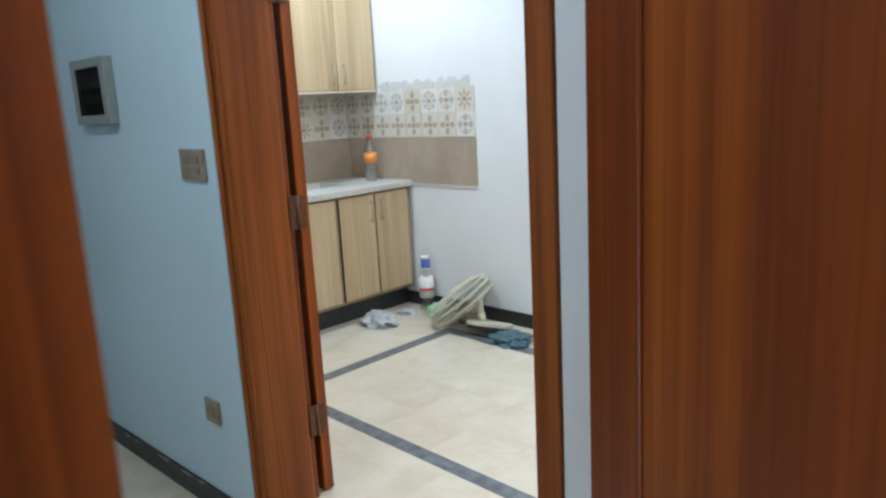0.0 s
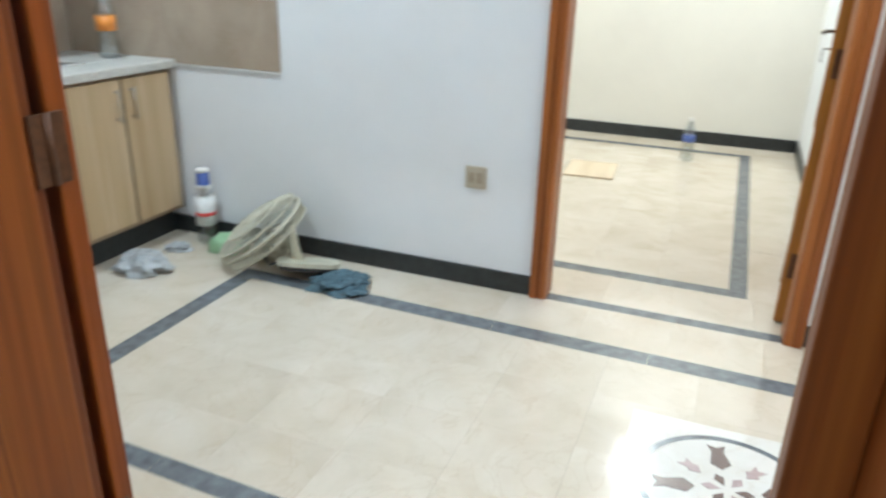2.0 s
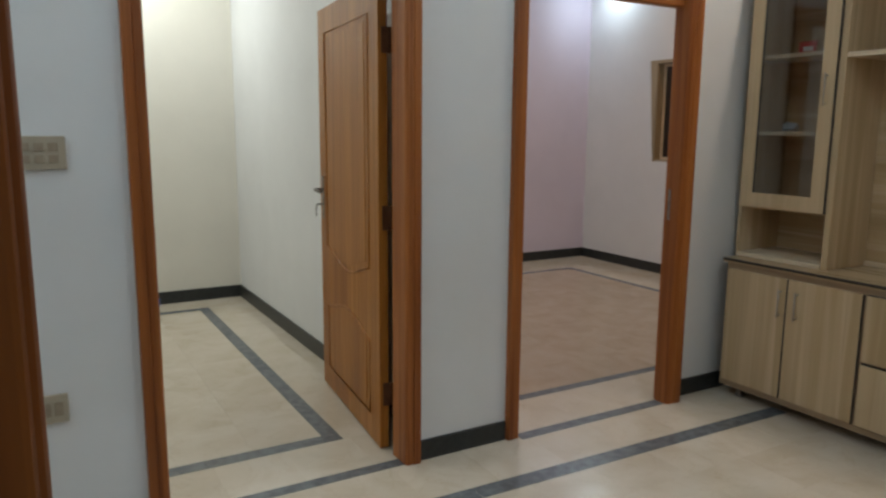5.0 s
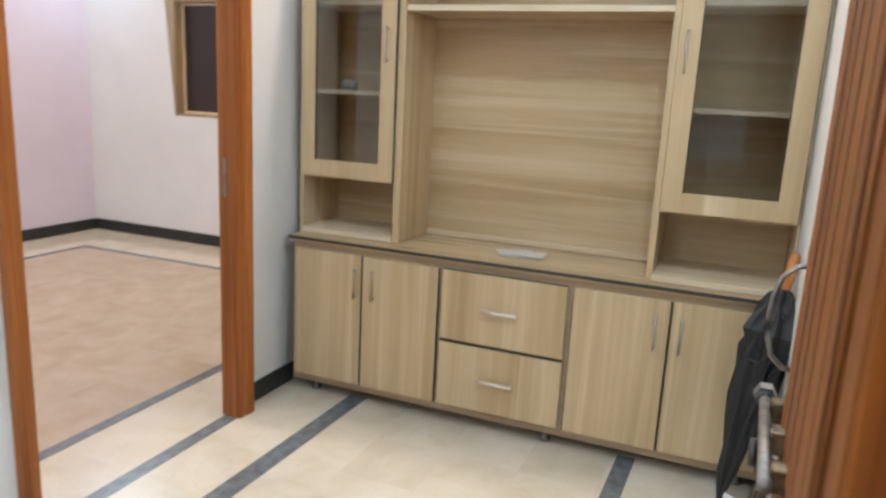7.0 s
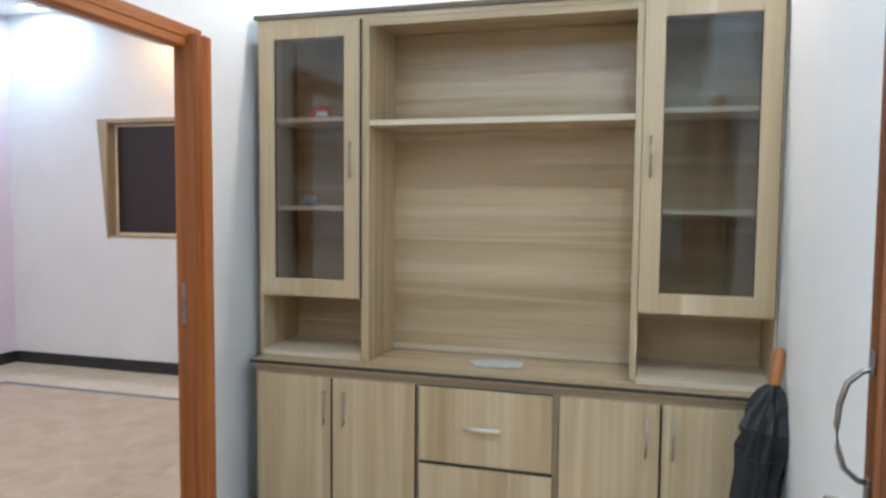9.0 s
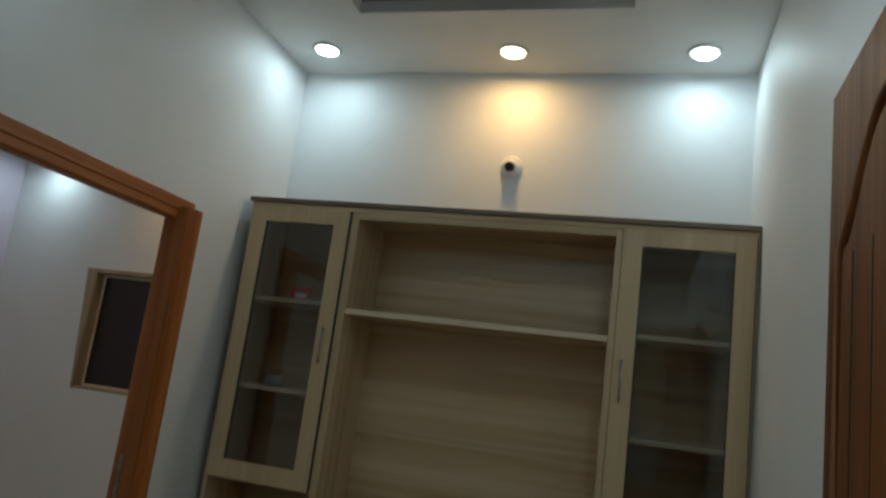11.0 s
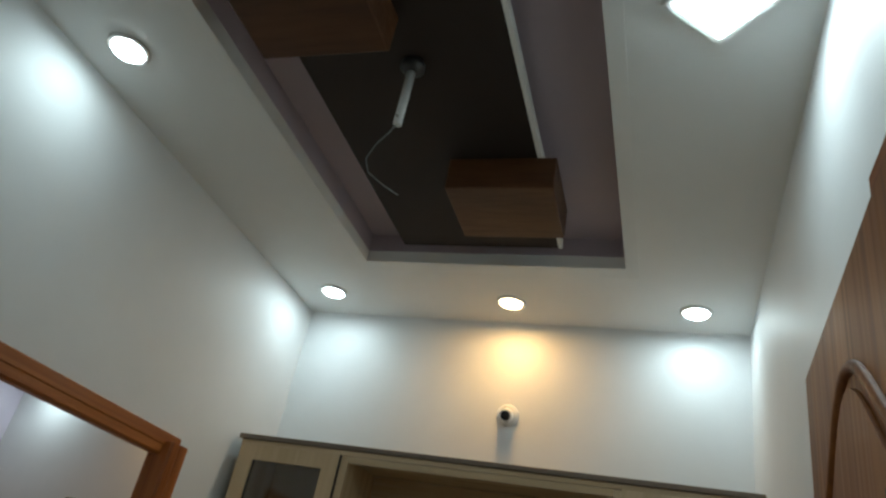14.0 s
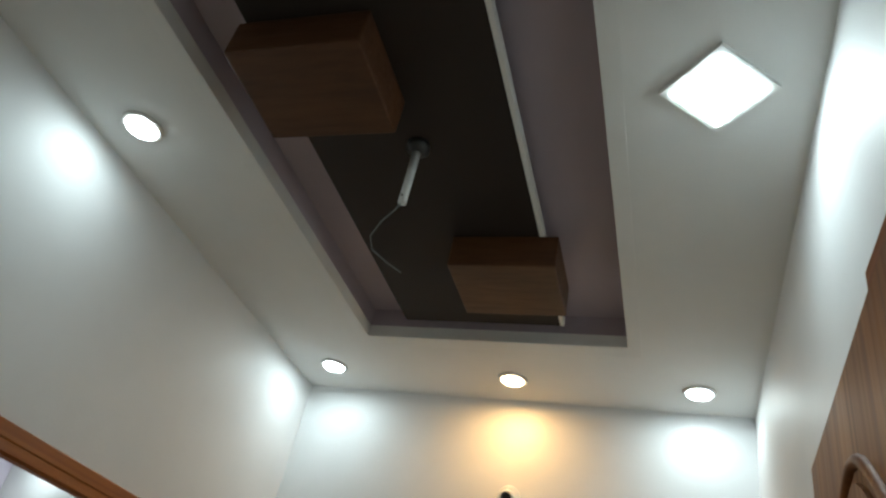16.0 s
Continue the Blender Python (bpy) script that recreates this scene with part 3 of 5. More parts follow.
frame_a = door_frame("door_1", AO[0], AO[1], (-0.02, -0.02), (0.10, 0.10), "red-brown varnished wooden door frame")
frame_b = door_frame("door_2", BO[0], BO[1], (-0.02, -0.060), (0.10, 0.02), "red-brown varnished wooden door frame, no leaf in view", faces=(0.062, 0.088))
box("strike_plate", (BO[1] - 0.002, -0.012, 0.93), (BO[1] + 0.001, 0.004, 1.08), IRON, frame_b, "steel strike plate")
frame_c = door_frame("door_3", DO[0], DO[1], (HALL_Y + 0.015, HALL_Y + 0.015), (-1.956, -1.972), "red-brown varnished double door frame, darkened for the dim hall light", 0.02, (0.058, 0.072), DIM_Z, DIM_X)


def arch(x0, x1, z0, z1, rise, at_top, steps=14):
    """A panel outline with one curved end."""
    pts = []
    for i in range(steps + 1):
        u = i / steps
        s = rise * (0.5 - 0.5 * math.cos(2 * math.pi * u)) ** 0.8
        pts.append((x0 + (x1 - x0) * u, (z1 - rise + s) if at_top else (z0 + rise - s)))
    return [(x0, z0), *pts, (x1, z0)] if at_top else [(x0, z1), *pts, (x1, z1)]


def door_leaf(name, m, width, label, style="arch", rails=0.105, timber=None, top=HEAD + 0.012):
    """A moulded wooden leaf along +x from its hinge, thick along y, panels on both faces."""
    d = thing(name, m, label, "door")
    timber = timber or DOOR_WOOD
    proud = 0.0225 if style == "bowl" else 0.026
    box("leaf", (0.003, -0.02, (HF if style == "long" else 0.0) + 0.012), (width, 0.02, top), timber, d, "", 0.003)
    plans = {"arch": ((0.15, 0.70, 0.09, True), (0.86, top - 0.12, 0.15, True)),
             "bowl": ((0.13, 0.52, 0.06, True), (0.70, top - 0.12, 0.07, False)),
             "long": ((0.16, top - 0.14, 0.05, True),)}
    for s in (-1, 1):
        for z0, z1, rise, up in plans[style]:
            lines = arch(rails, width - rails, z0, z1, rise, up)
            part("moulding", tube([(x, s * 0.0205, z) for x, z in lines], {"arch": 0.0085, "bowl": 0.0055, "long": 0.007}[style], 8, True), timber, d, "", True)
            cx, cz = width / 2, (z0 + z1) / 2
            inner = [(cx + (x - cx) * 0.86, cz + (z - cz) * 0.95) for x, z in lines]
            part("panel", slab(inner, s * 0.0195, s * proud), timber, d)
            for k in range(1, 5) if style == "arch" else ():
                gx = rails + (width - 2 * rails) * k / 5
                box("bead", (gx - 0.0018, s * 0.0255, z0 + 0.06), (gx + 0.0018, s * 0.0268, z1 - rise - 0.02), DARK_DOOR, d, "dark groove line", 0)
    return d


def butt_hinge(parent, x, y, z, tall=0.10):
    part("hinge", boxes(((x - 0.001, y - 0.030, z - tall / 2), (x + 0.003, y - 0.004, z + tall / 2)), ((x - 0.001, y + 0.004, z - tall / 2), (x + 0.003, y + 0.032, z + tall / 2)), bevel=0.001), HINGE, parent, "brown painted hinge")
    part("hinge_pin", tube([(x + 0.004, y, z - tall / 2), (x + 0.004, y, z + tall / 2)], 0.006, 10), HINGE, parent, "", True)


leaf_a = door_leaf("bedroom_door", pose(AO[1] - 0.01, 0.155, 0, 0, 0, 84), 0.93, "orange-brown moulded wooden door, standing open into the bedroom", "bowl", 0.13)
for s in (-1, 1):
    box("lock_plate", (0.855, s * 0.0205, 0.90), (0.89, s * 0.024, 1.12), IRON, leaf_a, "dull metal lock plate")
    part("lever", tube([(0.872, s * 0.022, 1.05), (0.872, s * 0.062, 1.05), (0.855, s * 0.068, 1.05), (0.755, s * 0.066, 1.048)], 0.008, 10), IRON, leaf_a, "dull metal lever handle", True)
part("key", tube([(0.872, 0.022, 0.975), (0.872, 0.055, 0.975), (0.872, 0.06, 0.95), (0.872, 0.058, 0.915)], 0.004, 6), IRON, leaf_a, "key hanging in the lock", True)
for z in (0.25, 1.0, 1.7):
    butt_hinge(leaf_a, 0.0, -0.026, z)

# double door to the hall: both leaves folded back against the lounge wall
leaf_r = door_leaf("hall_door_leaf", pose(0.778, -1.968, 0, 0, 0, -1.5), 0.642, "brown moulded wooden door leaf folded back against the wall", rails=0.085, timber=BROWN_DOOR, top=1.978)
leaf_l = door_leaf("hall_door_leaf", pose(-0.274, -1.889, 0, 0, 0, 182), 0.57, "red-brown wooden door leaf folded back against the wall", rails=0.085, timber=RED_DOOR)
for z in (0.29, 1.015, 1.72):
    butt_hinge(frame_c, DO[0] - 0.002, -1.921, z, 0.11)
fy, hx = 0.021, 0.609
part("pull_handle", tube([(hx, fy, 1.135), (hx, fy + 0.016, 1.130), (hx, fy + 0.034, 1.112), (hx, fy + 0.043, 1.08), (hx, fy + 0.046, 1.045), (hx, fy + 0.043, 1.01), (hx, fy + 0.034, 0.980), (hx, fy + 0.016, 0.964), (hx, fy, 0.960)], 0.0085, 10, flat=0.5), IRON, leaf_r, "grey iron pull handle", True)
for z in (1.145, 0.950):
    box("handle_foot", (hx - 0.012, fy - 0.001, z - 0.018), (hx + 0.012, fy + 0.004, z + 0.018), IRON, leaf_r, "iron handle foot")
part("slide_bolt", tube([(0.665, fy + 0.030, 0.885), (0.34, fy + 0.030, 0.885)], 0.0095, 12), IRON, leaf_r, "grey iron slide bolt", True)
part("bolt_knob", tube([(0.700, fy + 0.030, 0.885), (0.670, fy + 0.030, 0.885)], 0.019, 6), IRON, leaf_r, "six-sided bolt knob")
part("bolt_collar", tube([(0.669, fy + 0.030, 0.885), (0.656, fy + 0.030, 0.885)], 0.0145, 12), DARK_PLASTIC, leaf_r, "dark collar", True)
for x in (0.62, 0.50, 0.38):
    box("bolt_bracket", (x - 0.014, fy - 0.001, 0.866), (x + 0.014, fy + 0.024, 0.904), OLD_BRASS, leaf_r, "worn bolt bracket", 0.004)
part("bolt_plate", boxes(((0.36, fy - 0.0005, 0.862), (0.645, fy + 0.003, 0.908)), bevel=0.001), OLD_BRASS, leaf_r, "worn brass bolt plate")
eye = bmesh.new()
n = 20
rims = [[eye.verts.new((0.640 + r * q * math.cos(k * 2 * math.pi / n), y, 0.795 + r * math.sin(k * 2 * math.pi / n))) for k in range(n)] for r, q, y in ((0.011, 1, fy + 0.032), (0.024, 1.15, fy + 0.032), (0.024, 1.15, fy + 0.044), (0.011, 1, fy + 0.044))]
for i in range(4):
    for k in range(n):
        eye.faces.new((rims[i][k], rims[i][(k + 1) % n], rims[(i + 1) % 4][(k + 1) % n], rims[(i + 1) % 4][k]))
part("hasp_eye", eye, DARK_PLASTIC, leaf_r, "dark hasp eye with a round hole", True)
part("hasp_arm", tube([(0.622, fy + 0.002, 0.793), (0.632, fy + 0.038, 0.794)], 0.006, 8), IRON, leaf_r, "", True)
tongue = boxes(((-0.016, -0.002, -0.070), (-0.005, 0.002, 0.070)), ((0.005, -0.002, -0.070), (0.016, 0.002, 0.070)), ((-0.005, -0.002, 0.040), (0.005, 0.002, 0.070)), ((-0.005, -0.002, -0.070), (0.005, 0.002, -0.035)))
for v in tongue.verts:
    v.co.y += 0.020 * (1 - (v.co.z / 0.07) ** 2) * 0.4
part("hasp_plate", tongue, OLD_BRASS, leaf_r, "bent slotted hasp plate").matrix_local = pose(0.612, fy + 0.022, 0.735, 14, 0, -35)

box("door_stop", (0.772, -1.995, 0.0), (0.8375, -1.952, HEAD), DIM_Z, frame_c, "deep stop strip of the frame", 0.003)

# double door by which the walk comes in, both leaves swung into the hall
d_in = thing("door_4", None, "red-brown varnished double door frame of the entrance", "door frame", "", "structure")
for y, s in ((EO[0], 1), (EO[1], -1)):
    part("jamb", boxes(((HX1 - 0.012, y - s * 0.03, HF), (HX1 + WT + 0.012, y + s * 0.025, OUT)), bevel=0.004), JAMB, d_in)
part("head", boxes(((HX1 - 0.012, EO[0] + 0.026, HEAD), (HX1 + WT + 0.012, EO[1] - 0.026, OUT)), bevel=0.004), JAMB, d_in)
ang = math.degrees(math.atan2(-2.172 + 2.545, 1.0 - 1.735))
leaf_e = door_leaf("entrance_door_leaf", pose(1.735, -2.545, 0, 0, 0, ang), 0.812, "red-brown moulded wooden entrance door leaf, standing open", "long", 0.16, RED_DOOR)
ang = math.degrees(math.atan2(-3.129 + 3.71, 1.252 - 1.735))
leaf_w = door_leaf("entrance_door_leaf", pose(1.735, -3.71, 0, 0, 0, ang), 0.765, "red-brown moulded wooden entrance door leaf, standing open", "long", 0.16, RED_DOOR)

# ---- skirting and floor strips ----
SK = 0.088


def skirting(name, spans, label="charcoal stone skirting"):
    return structure(name, spans, SKIRT, label)


skirting("baseboard_north", [((LX0, -0.012, 0), (AO[0] - 0.067, -0.0005, SK)), ((AO[1] + 0.067, -0.012, 0), (BO[0] - 0.067, -0.0005, SK)), ((BO[1] + 0.09, -0.012, 0), (LX1, -0.0005, SK))])
skirting("baseboard_east", [((LX1 - 0.012, LY0, 0), (LX1 - 0.0005, -0.012, SK))])
skirting("baseboard_south", [((DO[1] + 0.072, LY0 + 0.0005, 0), (LX1 - 0.012, LY0 + 0.012, SK)), ((LX0, LY0 + 0.0005, 0), (DO[0] - 0.072, LY0 + 0.012, SK))])
skirting("baseboard_bedroom", [((AX0, AY1 - 0.012, 0), (AX1, AY1 - 0.0005, SK + 0.01)), ((AX1 - 0.012, AY0 + 0.02, 0), (AX1 - 0.0005, AY1 - 0.012, SK + 0.01))])
skirting("baseboard_window_room", [((BX0, BY1 - 0.012, 0), (BX1, BY1 - 0.0005, SK + 0.01)), ((BX1 - 0.012, BY0, 0), (BX1 - 0.0005, BY1 - 0.012, SK + 0.01))])
skirting("baseboard_hall", [((HX0, HALL_Y - 0.022, HF), (DO[0] - 0.072, HALL_Y - 0.0105, HF + SK))], "charcoal stone skirting with chipped plaster above")
for i in range(7):
    px, wide = -1.35 + i * 0.15 + random.uniform(-0.07, 0.07), random.uniform(1.5, 3.5)
    o = tagged(part("plaster_blot", crumple(random.uniform(0.007, 0.012), i * 3.1, 0.2, 3), GREY_PLASTER), "rough grey plaster blot on the skirting", "plaster blot", "plaster blots")
    o.matrix_world = pose(px, HALL_Y - 0.0222, HF + random.uniform(0.072, 0.086), 90, 0, random.uniform(-8, 8)) @ Matrix.Diagonal((wide, 0.7, 0.5, 1))

FZ = 0.004
strips = thing("floor_strip", None, "blue-grey stone inlay strips in the marble floor", "floor inlay", "", "structure")


def strip(x0, y0, x1, y1, top=FZ, lean=0.0):
    """A strip cut into lengths with fine joints; lean is its drift in y over its length."""
    long_x = abs(x1 - x0) > abs(y1 - y0)
    n = max(1, round((abs(x1 - x0) if long_x else abs(y1 - y0)) / 0.61))
    for i in range(n):
        a, b = i / n, (i + 1) / n
        g = 0.0008
        if long_x:
            lo, hi = (x0 + (x1 - x0) * a + g, y0, top - 0.014), (x0 + (x1 - x0) * b - g, y1, top)
        else:
            lo, hi = (x0, y0 + (y1 - y0) * a + g, top - 0.014), (x1, y0 + (y1 - y0) * b - g, top)
        piece = boxes((lo, hi))
        for v in piece.verts:
            v.co.y += lean * (v.co.x - x0) / (x1 - x0)
        part("strip_length", piece, STRIP, strips)


SN, SS, SWX = (-0.352, -0.268), (-1.497, -1.428), (-1.215, -1.135)
LEAN = (-0.075, -0.118)       # the two long strips run a little out of true
strip(SWX[0], SN[0], LX1 - 0.35, SN[1], FZ + 0.0006, LEAN[0])
strip(SWX[0], SS[0], LX1 - 0.35, SS[1], FZ + 0.0006, LEAN[1])
strip(SWX[0], SS[1], SWX[1], SN[0])
strip(AO[0], -0.012, AO[1], 0.05)
strip(BO[0], -0.052, BO[1], 0.013)
strip(DO[0], -2.10, DO[1], -2.03)
AS = (-2.05, 0.341, 0.857, 3.05)
BS = (1.58, 0.338, 4.40, 3.03)
for x0, y0, x1, y1, w in ((*AS, 0.075), (*BS, 0.06)):
    strip(x0, y0, x1, y0 + w)
    strip(x0, y1 - w, x1, y1)
    strip(x0, y0 + w, x0 + w, y1 - w)
    strip(x1 - w, y0 + w, x1, y1 - w)
strip(HX0, -2.52, HX1, -2.455, HF + FZ)

# inlaid flower in the middle of the lounge floor
med = thing("floor_medallion", pose(0.82, -0.96, 0), "white marble floor medallion with brown flower inlay", "floor inlay", "", "structure")
box("slab", (-0.285, -0.285, -0.01), (0.285, 0.285, FZ + 0.0005), MARBLE_WHITE, med, "white marble slab", 0)


def disc_ring(r0, r1, z, n=56):
    bm = bmesh.new()
    a = [bm.verts.new((r0 * math.cos(k * 2 * math.pi / n), r0 * math.sin(k * 2 * math.pi / n), z)) for k in range(n)]
    b = [bm.verts.new((r1 * math.cos(k * 2 * math.pi / n), r1 * math.sin(k * 2 * math.pi / n), z)) for k in range(n)]
    for k in range(n):
        bm.faces.new((a[k], b[k], b[(k + 1) % n], a[(k + 1) % n]))
    top = bmesh.ops.extrude_face_region(bm, geom=bm.faces[:])["geom"]
    bmesh.ops.translate(bm, vec=(0, 0, 0.0015), verts=[v for v in top if isinstance(v, bmesh.types.BMVert)])
    return bm


part("ring", disc_ring(0.222, 0.240, FZ + 0.0002), STRIP, med, "blue-grey ring")
for k in range(8):
    a = k * math.pi / 4 + 0.2
    far, wide = (0.195, 0.028) if k % 2 == 0 else (0.15, 0.020)
    pts = [(0.085, 0), (0.11, wide), (far - 0.03, wide * 0.6), (far, wide * 0.9), (far - 0.012, 0), (far, -wide * 0.9), (far - 0.03, -wide * 0.6), (0.11, -wide)]
    pts = [(x * math.cos(a) - y * math.sin(a), x * math.sin(a) + y * math.cos(a)) for x, y in pts]
    part("petal", plate(pts, FZ + 0.0002, FZ + 0.0018), INLAY if k % 2 == 0 else INLAY_PALE, med)
for k in range(6):
    a = k * math.pi / 3
    part("inner_petal", plate([(0.018 * math.cos(a), 0.018 * math.sin(a)), (0.05 * math.cos(a + 0.3), 0.05 * math.sin(a + 0.3)), (0.068 * math.cos(a), 0.068 * math.sin(a)), (0.05 * math.cos(a - 0.3), 0.05 * math.sin(a - 0.3))], FZ + 0.0002, FZ + 0.0018), INLAY_PALE if k % 2 else INLAY, med)


# ---- wall unit at the east end ----
def bar_handle(parent, a, b, out=(-0.020, 0, 0), label="satin steel bar handle, darkened as it mirrors no lamp", metal=None, r=0.0042):
    a, b, o = Vector(a), Vector(b), Vector(out)
    d = (b - a).normalized() * 0.012
    part("handle", tube([a - d + o, b + d + o], r, 10), metal or SATIN, parent, label, True)
    for p in (a, b):
        part("handle_post", tube([p, p + o], 0.0035, 8), metal or SATIN, parent, "", True)


UF = 2.797      # front of the lower doors
base = thing("base_cabinet", None, "pale oak base cabinet of the wall unit with doors and drawers", "cabinet")
CY0, CY1 = -0.072, -2.048
part("carcass", boxes(((UF + 0.02, CY1, 0.064), (LX1 - 0.014, CY1 + 0.018, 0.702)), ((UF + 0.02, CY0 - 0.018, 0.064), (LX1 - 0.014, CY0, 0.702)), ((UF + 0.02, CY1 + 0.018, 0.064), (LX1 - 0.014, CY0 - 0.018, 0.082)), ((LX1 - 0.03, CY1 + 0.018, 0.082), (LX1 - 0.014, CY0 - 0.018, 0.702)), bevel=0.001), OAK_TRIM, base, "greyed oak carcass")
part("face_frame", boxes(((UF + 0.004, CY1, 0.058), (UF + 0.02, CY0, 0.098)), ((UF + 0.004, CY1, 0.668), (UF + 0.02, CY0, 0.702)), ((UF + 0.004, -0.80, 0.098), (UF + 0.02, -0.77, 0.668)), ((UF + 0.004, -1.337, 0.098), (UF + 0.02, -1.302, 0.668)), ((UF + 0.004, CY1, 0.098), (UF + 0.02, -2.015, 0.668)), ((UF + 0.004, -0.10, 0.098), (UF + 0.02, CY0, 0.668)), ((UF + 0.006, -1.302, 0.364), (UF + 0.02, -0.80, 0.388)), bevel=0.001), OAK_TRIM, base, "greyed oak face frame")
for y0, y1, hy in ((-0.088, -0.419, -0.393), (-0.427, -0.775, -0.478), (-1.331, -1.684, -1.639), (-1.692, -2.032, -1.729)):
    d = box("cabinet_door", (UF - 0.012, y1, 0.092), (UF + 0.003, y0, 0.675), OAK_Z, base, "pale oak door", 0.002)
    for e in (y0, y1):
        box("edge_band", (UF - 0.0115, e - 0.0022, 0.093), (UF + 0.0025, e + 0.0022, 0.674), EDGE_DARK, d, "dark edge band", 0)
    bar_handle(d, (UF - 0.012, hy, 0.500), (UF - 0.012, hy, 0.612))
for z0, z1, hz in ((0.382, 0.675, 0.529), (0.092, 0.370, 0.231)):
    d = box("drawer", (UF - 0.012, -1.308, z0), (UF + 0.003, -0.793, z1), OAK_Z, base, "pale oak drawer front", 0.002)
    for e in (z0, z1):
        box("edge_band", (UF - 0.0115, -1.307, e - 0.0022), (UF + 0.0025, -0.794, e + 0.0022), EDGE_DARK, d, "dark edge band", 0)
    # paler metal carries the lamp reflection on the level handles
    bar_handle(d, (UF - 0.012, -0.987, hz), (UF - 0.012, -1.106, hz), label="steel bar handle, mirrored ceiling light put into its pale metal", metal=STEEL, r=0.0068)
for y in (-0.16, -1.25, -1.98):
    part("foot", lathe([(0.022, 0.0), (0.022, 0.012), (0.015, 0.016), (0.015, 0.064)], 14), IRON, base, "small metal foot", True).location = (UF + 0.06, y, 0.004)
    part("foot", lathe([(0.022, 0.0), (0.022, 0.012), (0.015, 0.016), (0.015, 0.064)], 14), IRON, base, "small metal foot", True).location = (LX1 - 0.1, y, 0.004)
top = thing("unit_worktop", None, "pale oak worktop with a dark front edge on the wall unit", "worktop")
box("board", (UF - 0.010, -2.068, 0.704), (LX1 - 0.014, -0.056, 0.726), OAK_Y, top, "", 0.001)
box("edge_band", (UF - 0.016, -2.068, 0.713), (UF - 0.0105, -0.056, 0.7265), EDGE_DARK, top, "dark edge band", 0.001)

XF, XB, ZT = 2.897, LX1 - 0.002, 2.146
upper = thing("display_unit", None, "pale oak display unit with two glazed cupboards and an open middle", "wall unit")
Z0 = 0.728
part("side_panel", boxes(((XF, -0.056, Z0), (XB, -0.038, ZT - 0.02)), bevel=0.001), OAK_Z, upper)
part("side_panel", boxes(((XF, -2.068, Z0), (XB, -2.060, ZT - 0.02)), bevel=0.001), OAK_Z, upper)
part("partition", boxes(((XF - 0.004, -0.538, Z0), (XB - 0.012, -0.506, 2.103)), bevel=0.001), OAK_Z, upper)
part("partition", boxes(((XF - 0.004, -1.596, Z0), (XB - 0.012, -1.572, 2.103)), bevel=0.001), OAK_Z, upper)
part("back_panel", boxes(((XB - 0.011, -2.059, Z0), (XB, -0.057, 2.103)), bevel=0), OAK_BACK, upper, "pale oak back with level grain")
part("top_board", boxes(((XF - 0.004, -2.068, 2.106), (XB, -0.038, 2.126)), bevel=0.001), OAK_Y, upper)
part("cornice", boxes(((XF - 0.016, -2.069, 2.1265), (XB, -0.026, ZT)), bevel=0.002), OAK_GREY, upper, "dark greyed oak cornice")
part("top_rail", boxes(((XF - 0.004, -1.571, 2.078), (XF + 0.014, -0.539, 2.105)), bevel=0.001), OAK_Y, upper)
part("shelf", boxes(((XF + 0.004, -1.571, 1.686), (XB - 0.012, -0.539, 1.706)), bevel=0.001), OAK_Y, upper, "long open shelf")
part("shelf_edge", boxes(((XF - 0.002, -1.571, 1.685), (XF + 0.0035, -0.539, 1.707)), bevel=0.001), OAK_PALE, upper, "pale shelf edge")
part("foot_strip", boxes(((XB - 0.026, -1.571, Z0), (XB - 0.0125, -0.539, Z0 + 0.022)), bevel=0.001), OAK_PALE, upper, "pale strip along the back")
for y0, y1, x0 in ((-0.057, -0.505, XF - 0.012), (-1.597, -2.059, XF - 0.050)):
    part("cupboard_floor", boxes(((x0, y1, Z0), (XB - 0.012, y0, Z0 + 0.022)), bevel=0.001), OAK_PALE, upper, "pale cut oak board")
    part("cupboard_bottom", boxes(((XF + 0.003, y1, 0.978), (XB - 0.012, y0, 0.996)), bevel=0.001), OAK_Y, upper)
    for z in (1.351, 1.719):
        part("shelf", boxes(((XF + 0.03, y1, z - 0.009), (XB - 0.012, y0, z + 0.009)), bevel=0.001), OAK_PALE, upper, "pale cupboard shelf")
for y0, y1, g0, g1, hy in ((-0.057, -0.503, -0.122, -0.436, -0.468), (-1.598, -2.056, -1.669, -1.987, -1.628)):
    door = part("glazed_door", boxes(((XF - 0.020, y1, 0.987), (XF - 0.002, g1, 2.103)), ((XF - 0.020, g0, 0.987), (XF - 0.002, y0, 2.103)), ((XF - 0.020, g1, 2.042), (XF - 0.002, g0, 2.103)), ((XF - 0.020, g1, 0.987), (XF - 0.002, g0, 1.058)), bevel=0.001), OAK_Z, upper, "pale oak door frame")
    box("door_edge_band", (XF - 0.019, y1 - 0.0035, 0.985), (XF - 0.003, y1 - 0.0005, 2.104), EDGE_DARK, door, "dark edge band", 0)
    box("gasket", (XF - 0.0145, g1 - 0.004, 1.054), (XF - 0.0065, g1 + 0.0035, 2.046), EDGE_DARK, door, "", 0)
    box("gasket", (XF - 0.0145, g0 - 0.0035, 1.054), (XF - 0.0065, g0 + 0.004, 2.046), EDGE_DARK, door, "", 0)
    box("pane", (XF - 0.0125, g1 + 0.004, 1.056), (XF - 0.0085, g0 - 0.004, 2.044), GLASS, door, "smoky glass pane", 0)
    bar_handle(door, (XF - 0.020, hy, 1.487), (XF - 0.020, hy, 1.610))

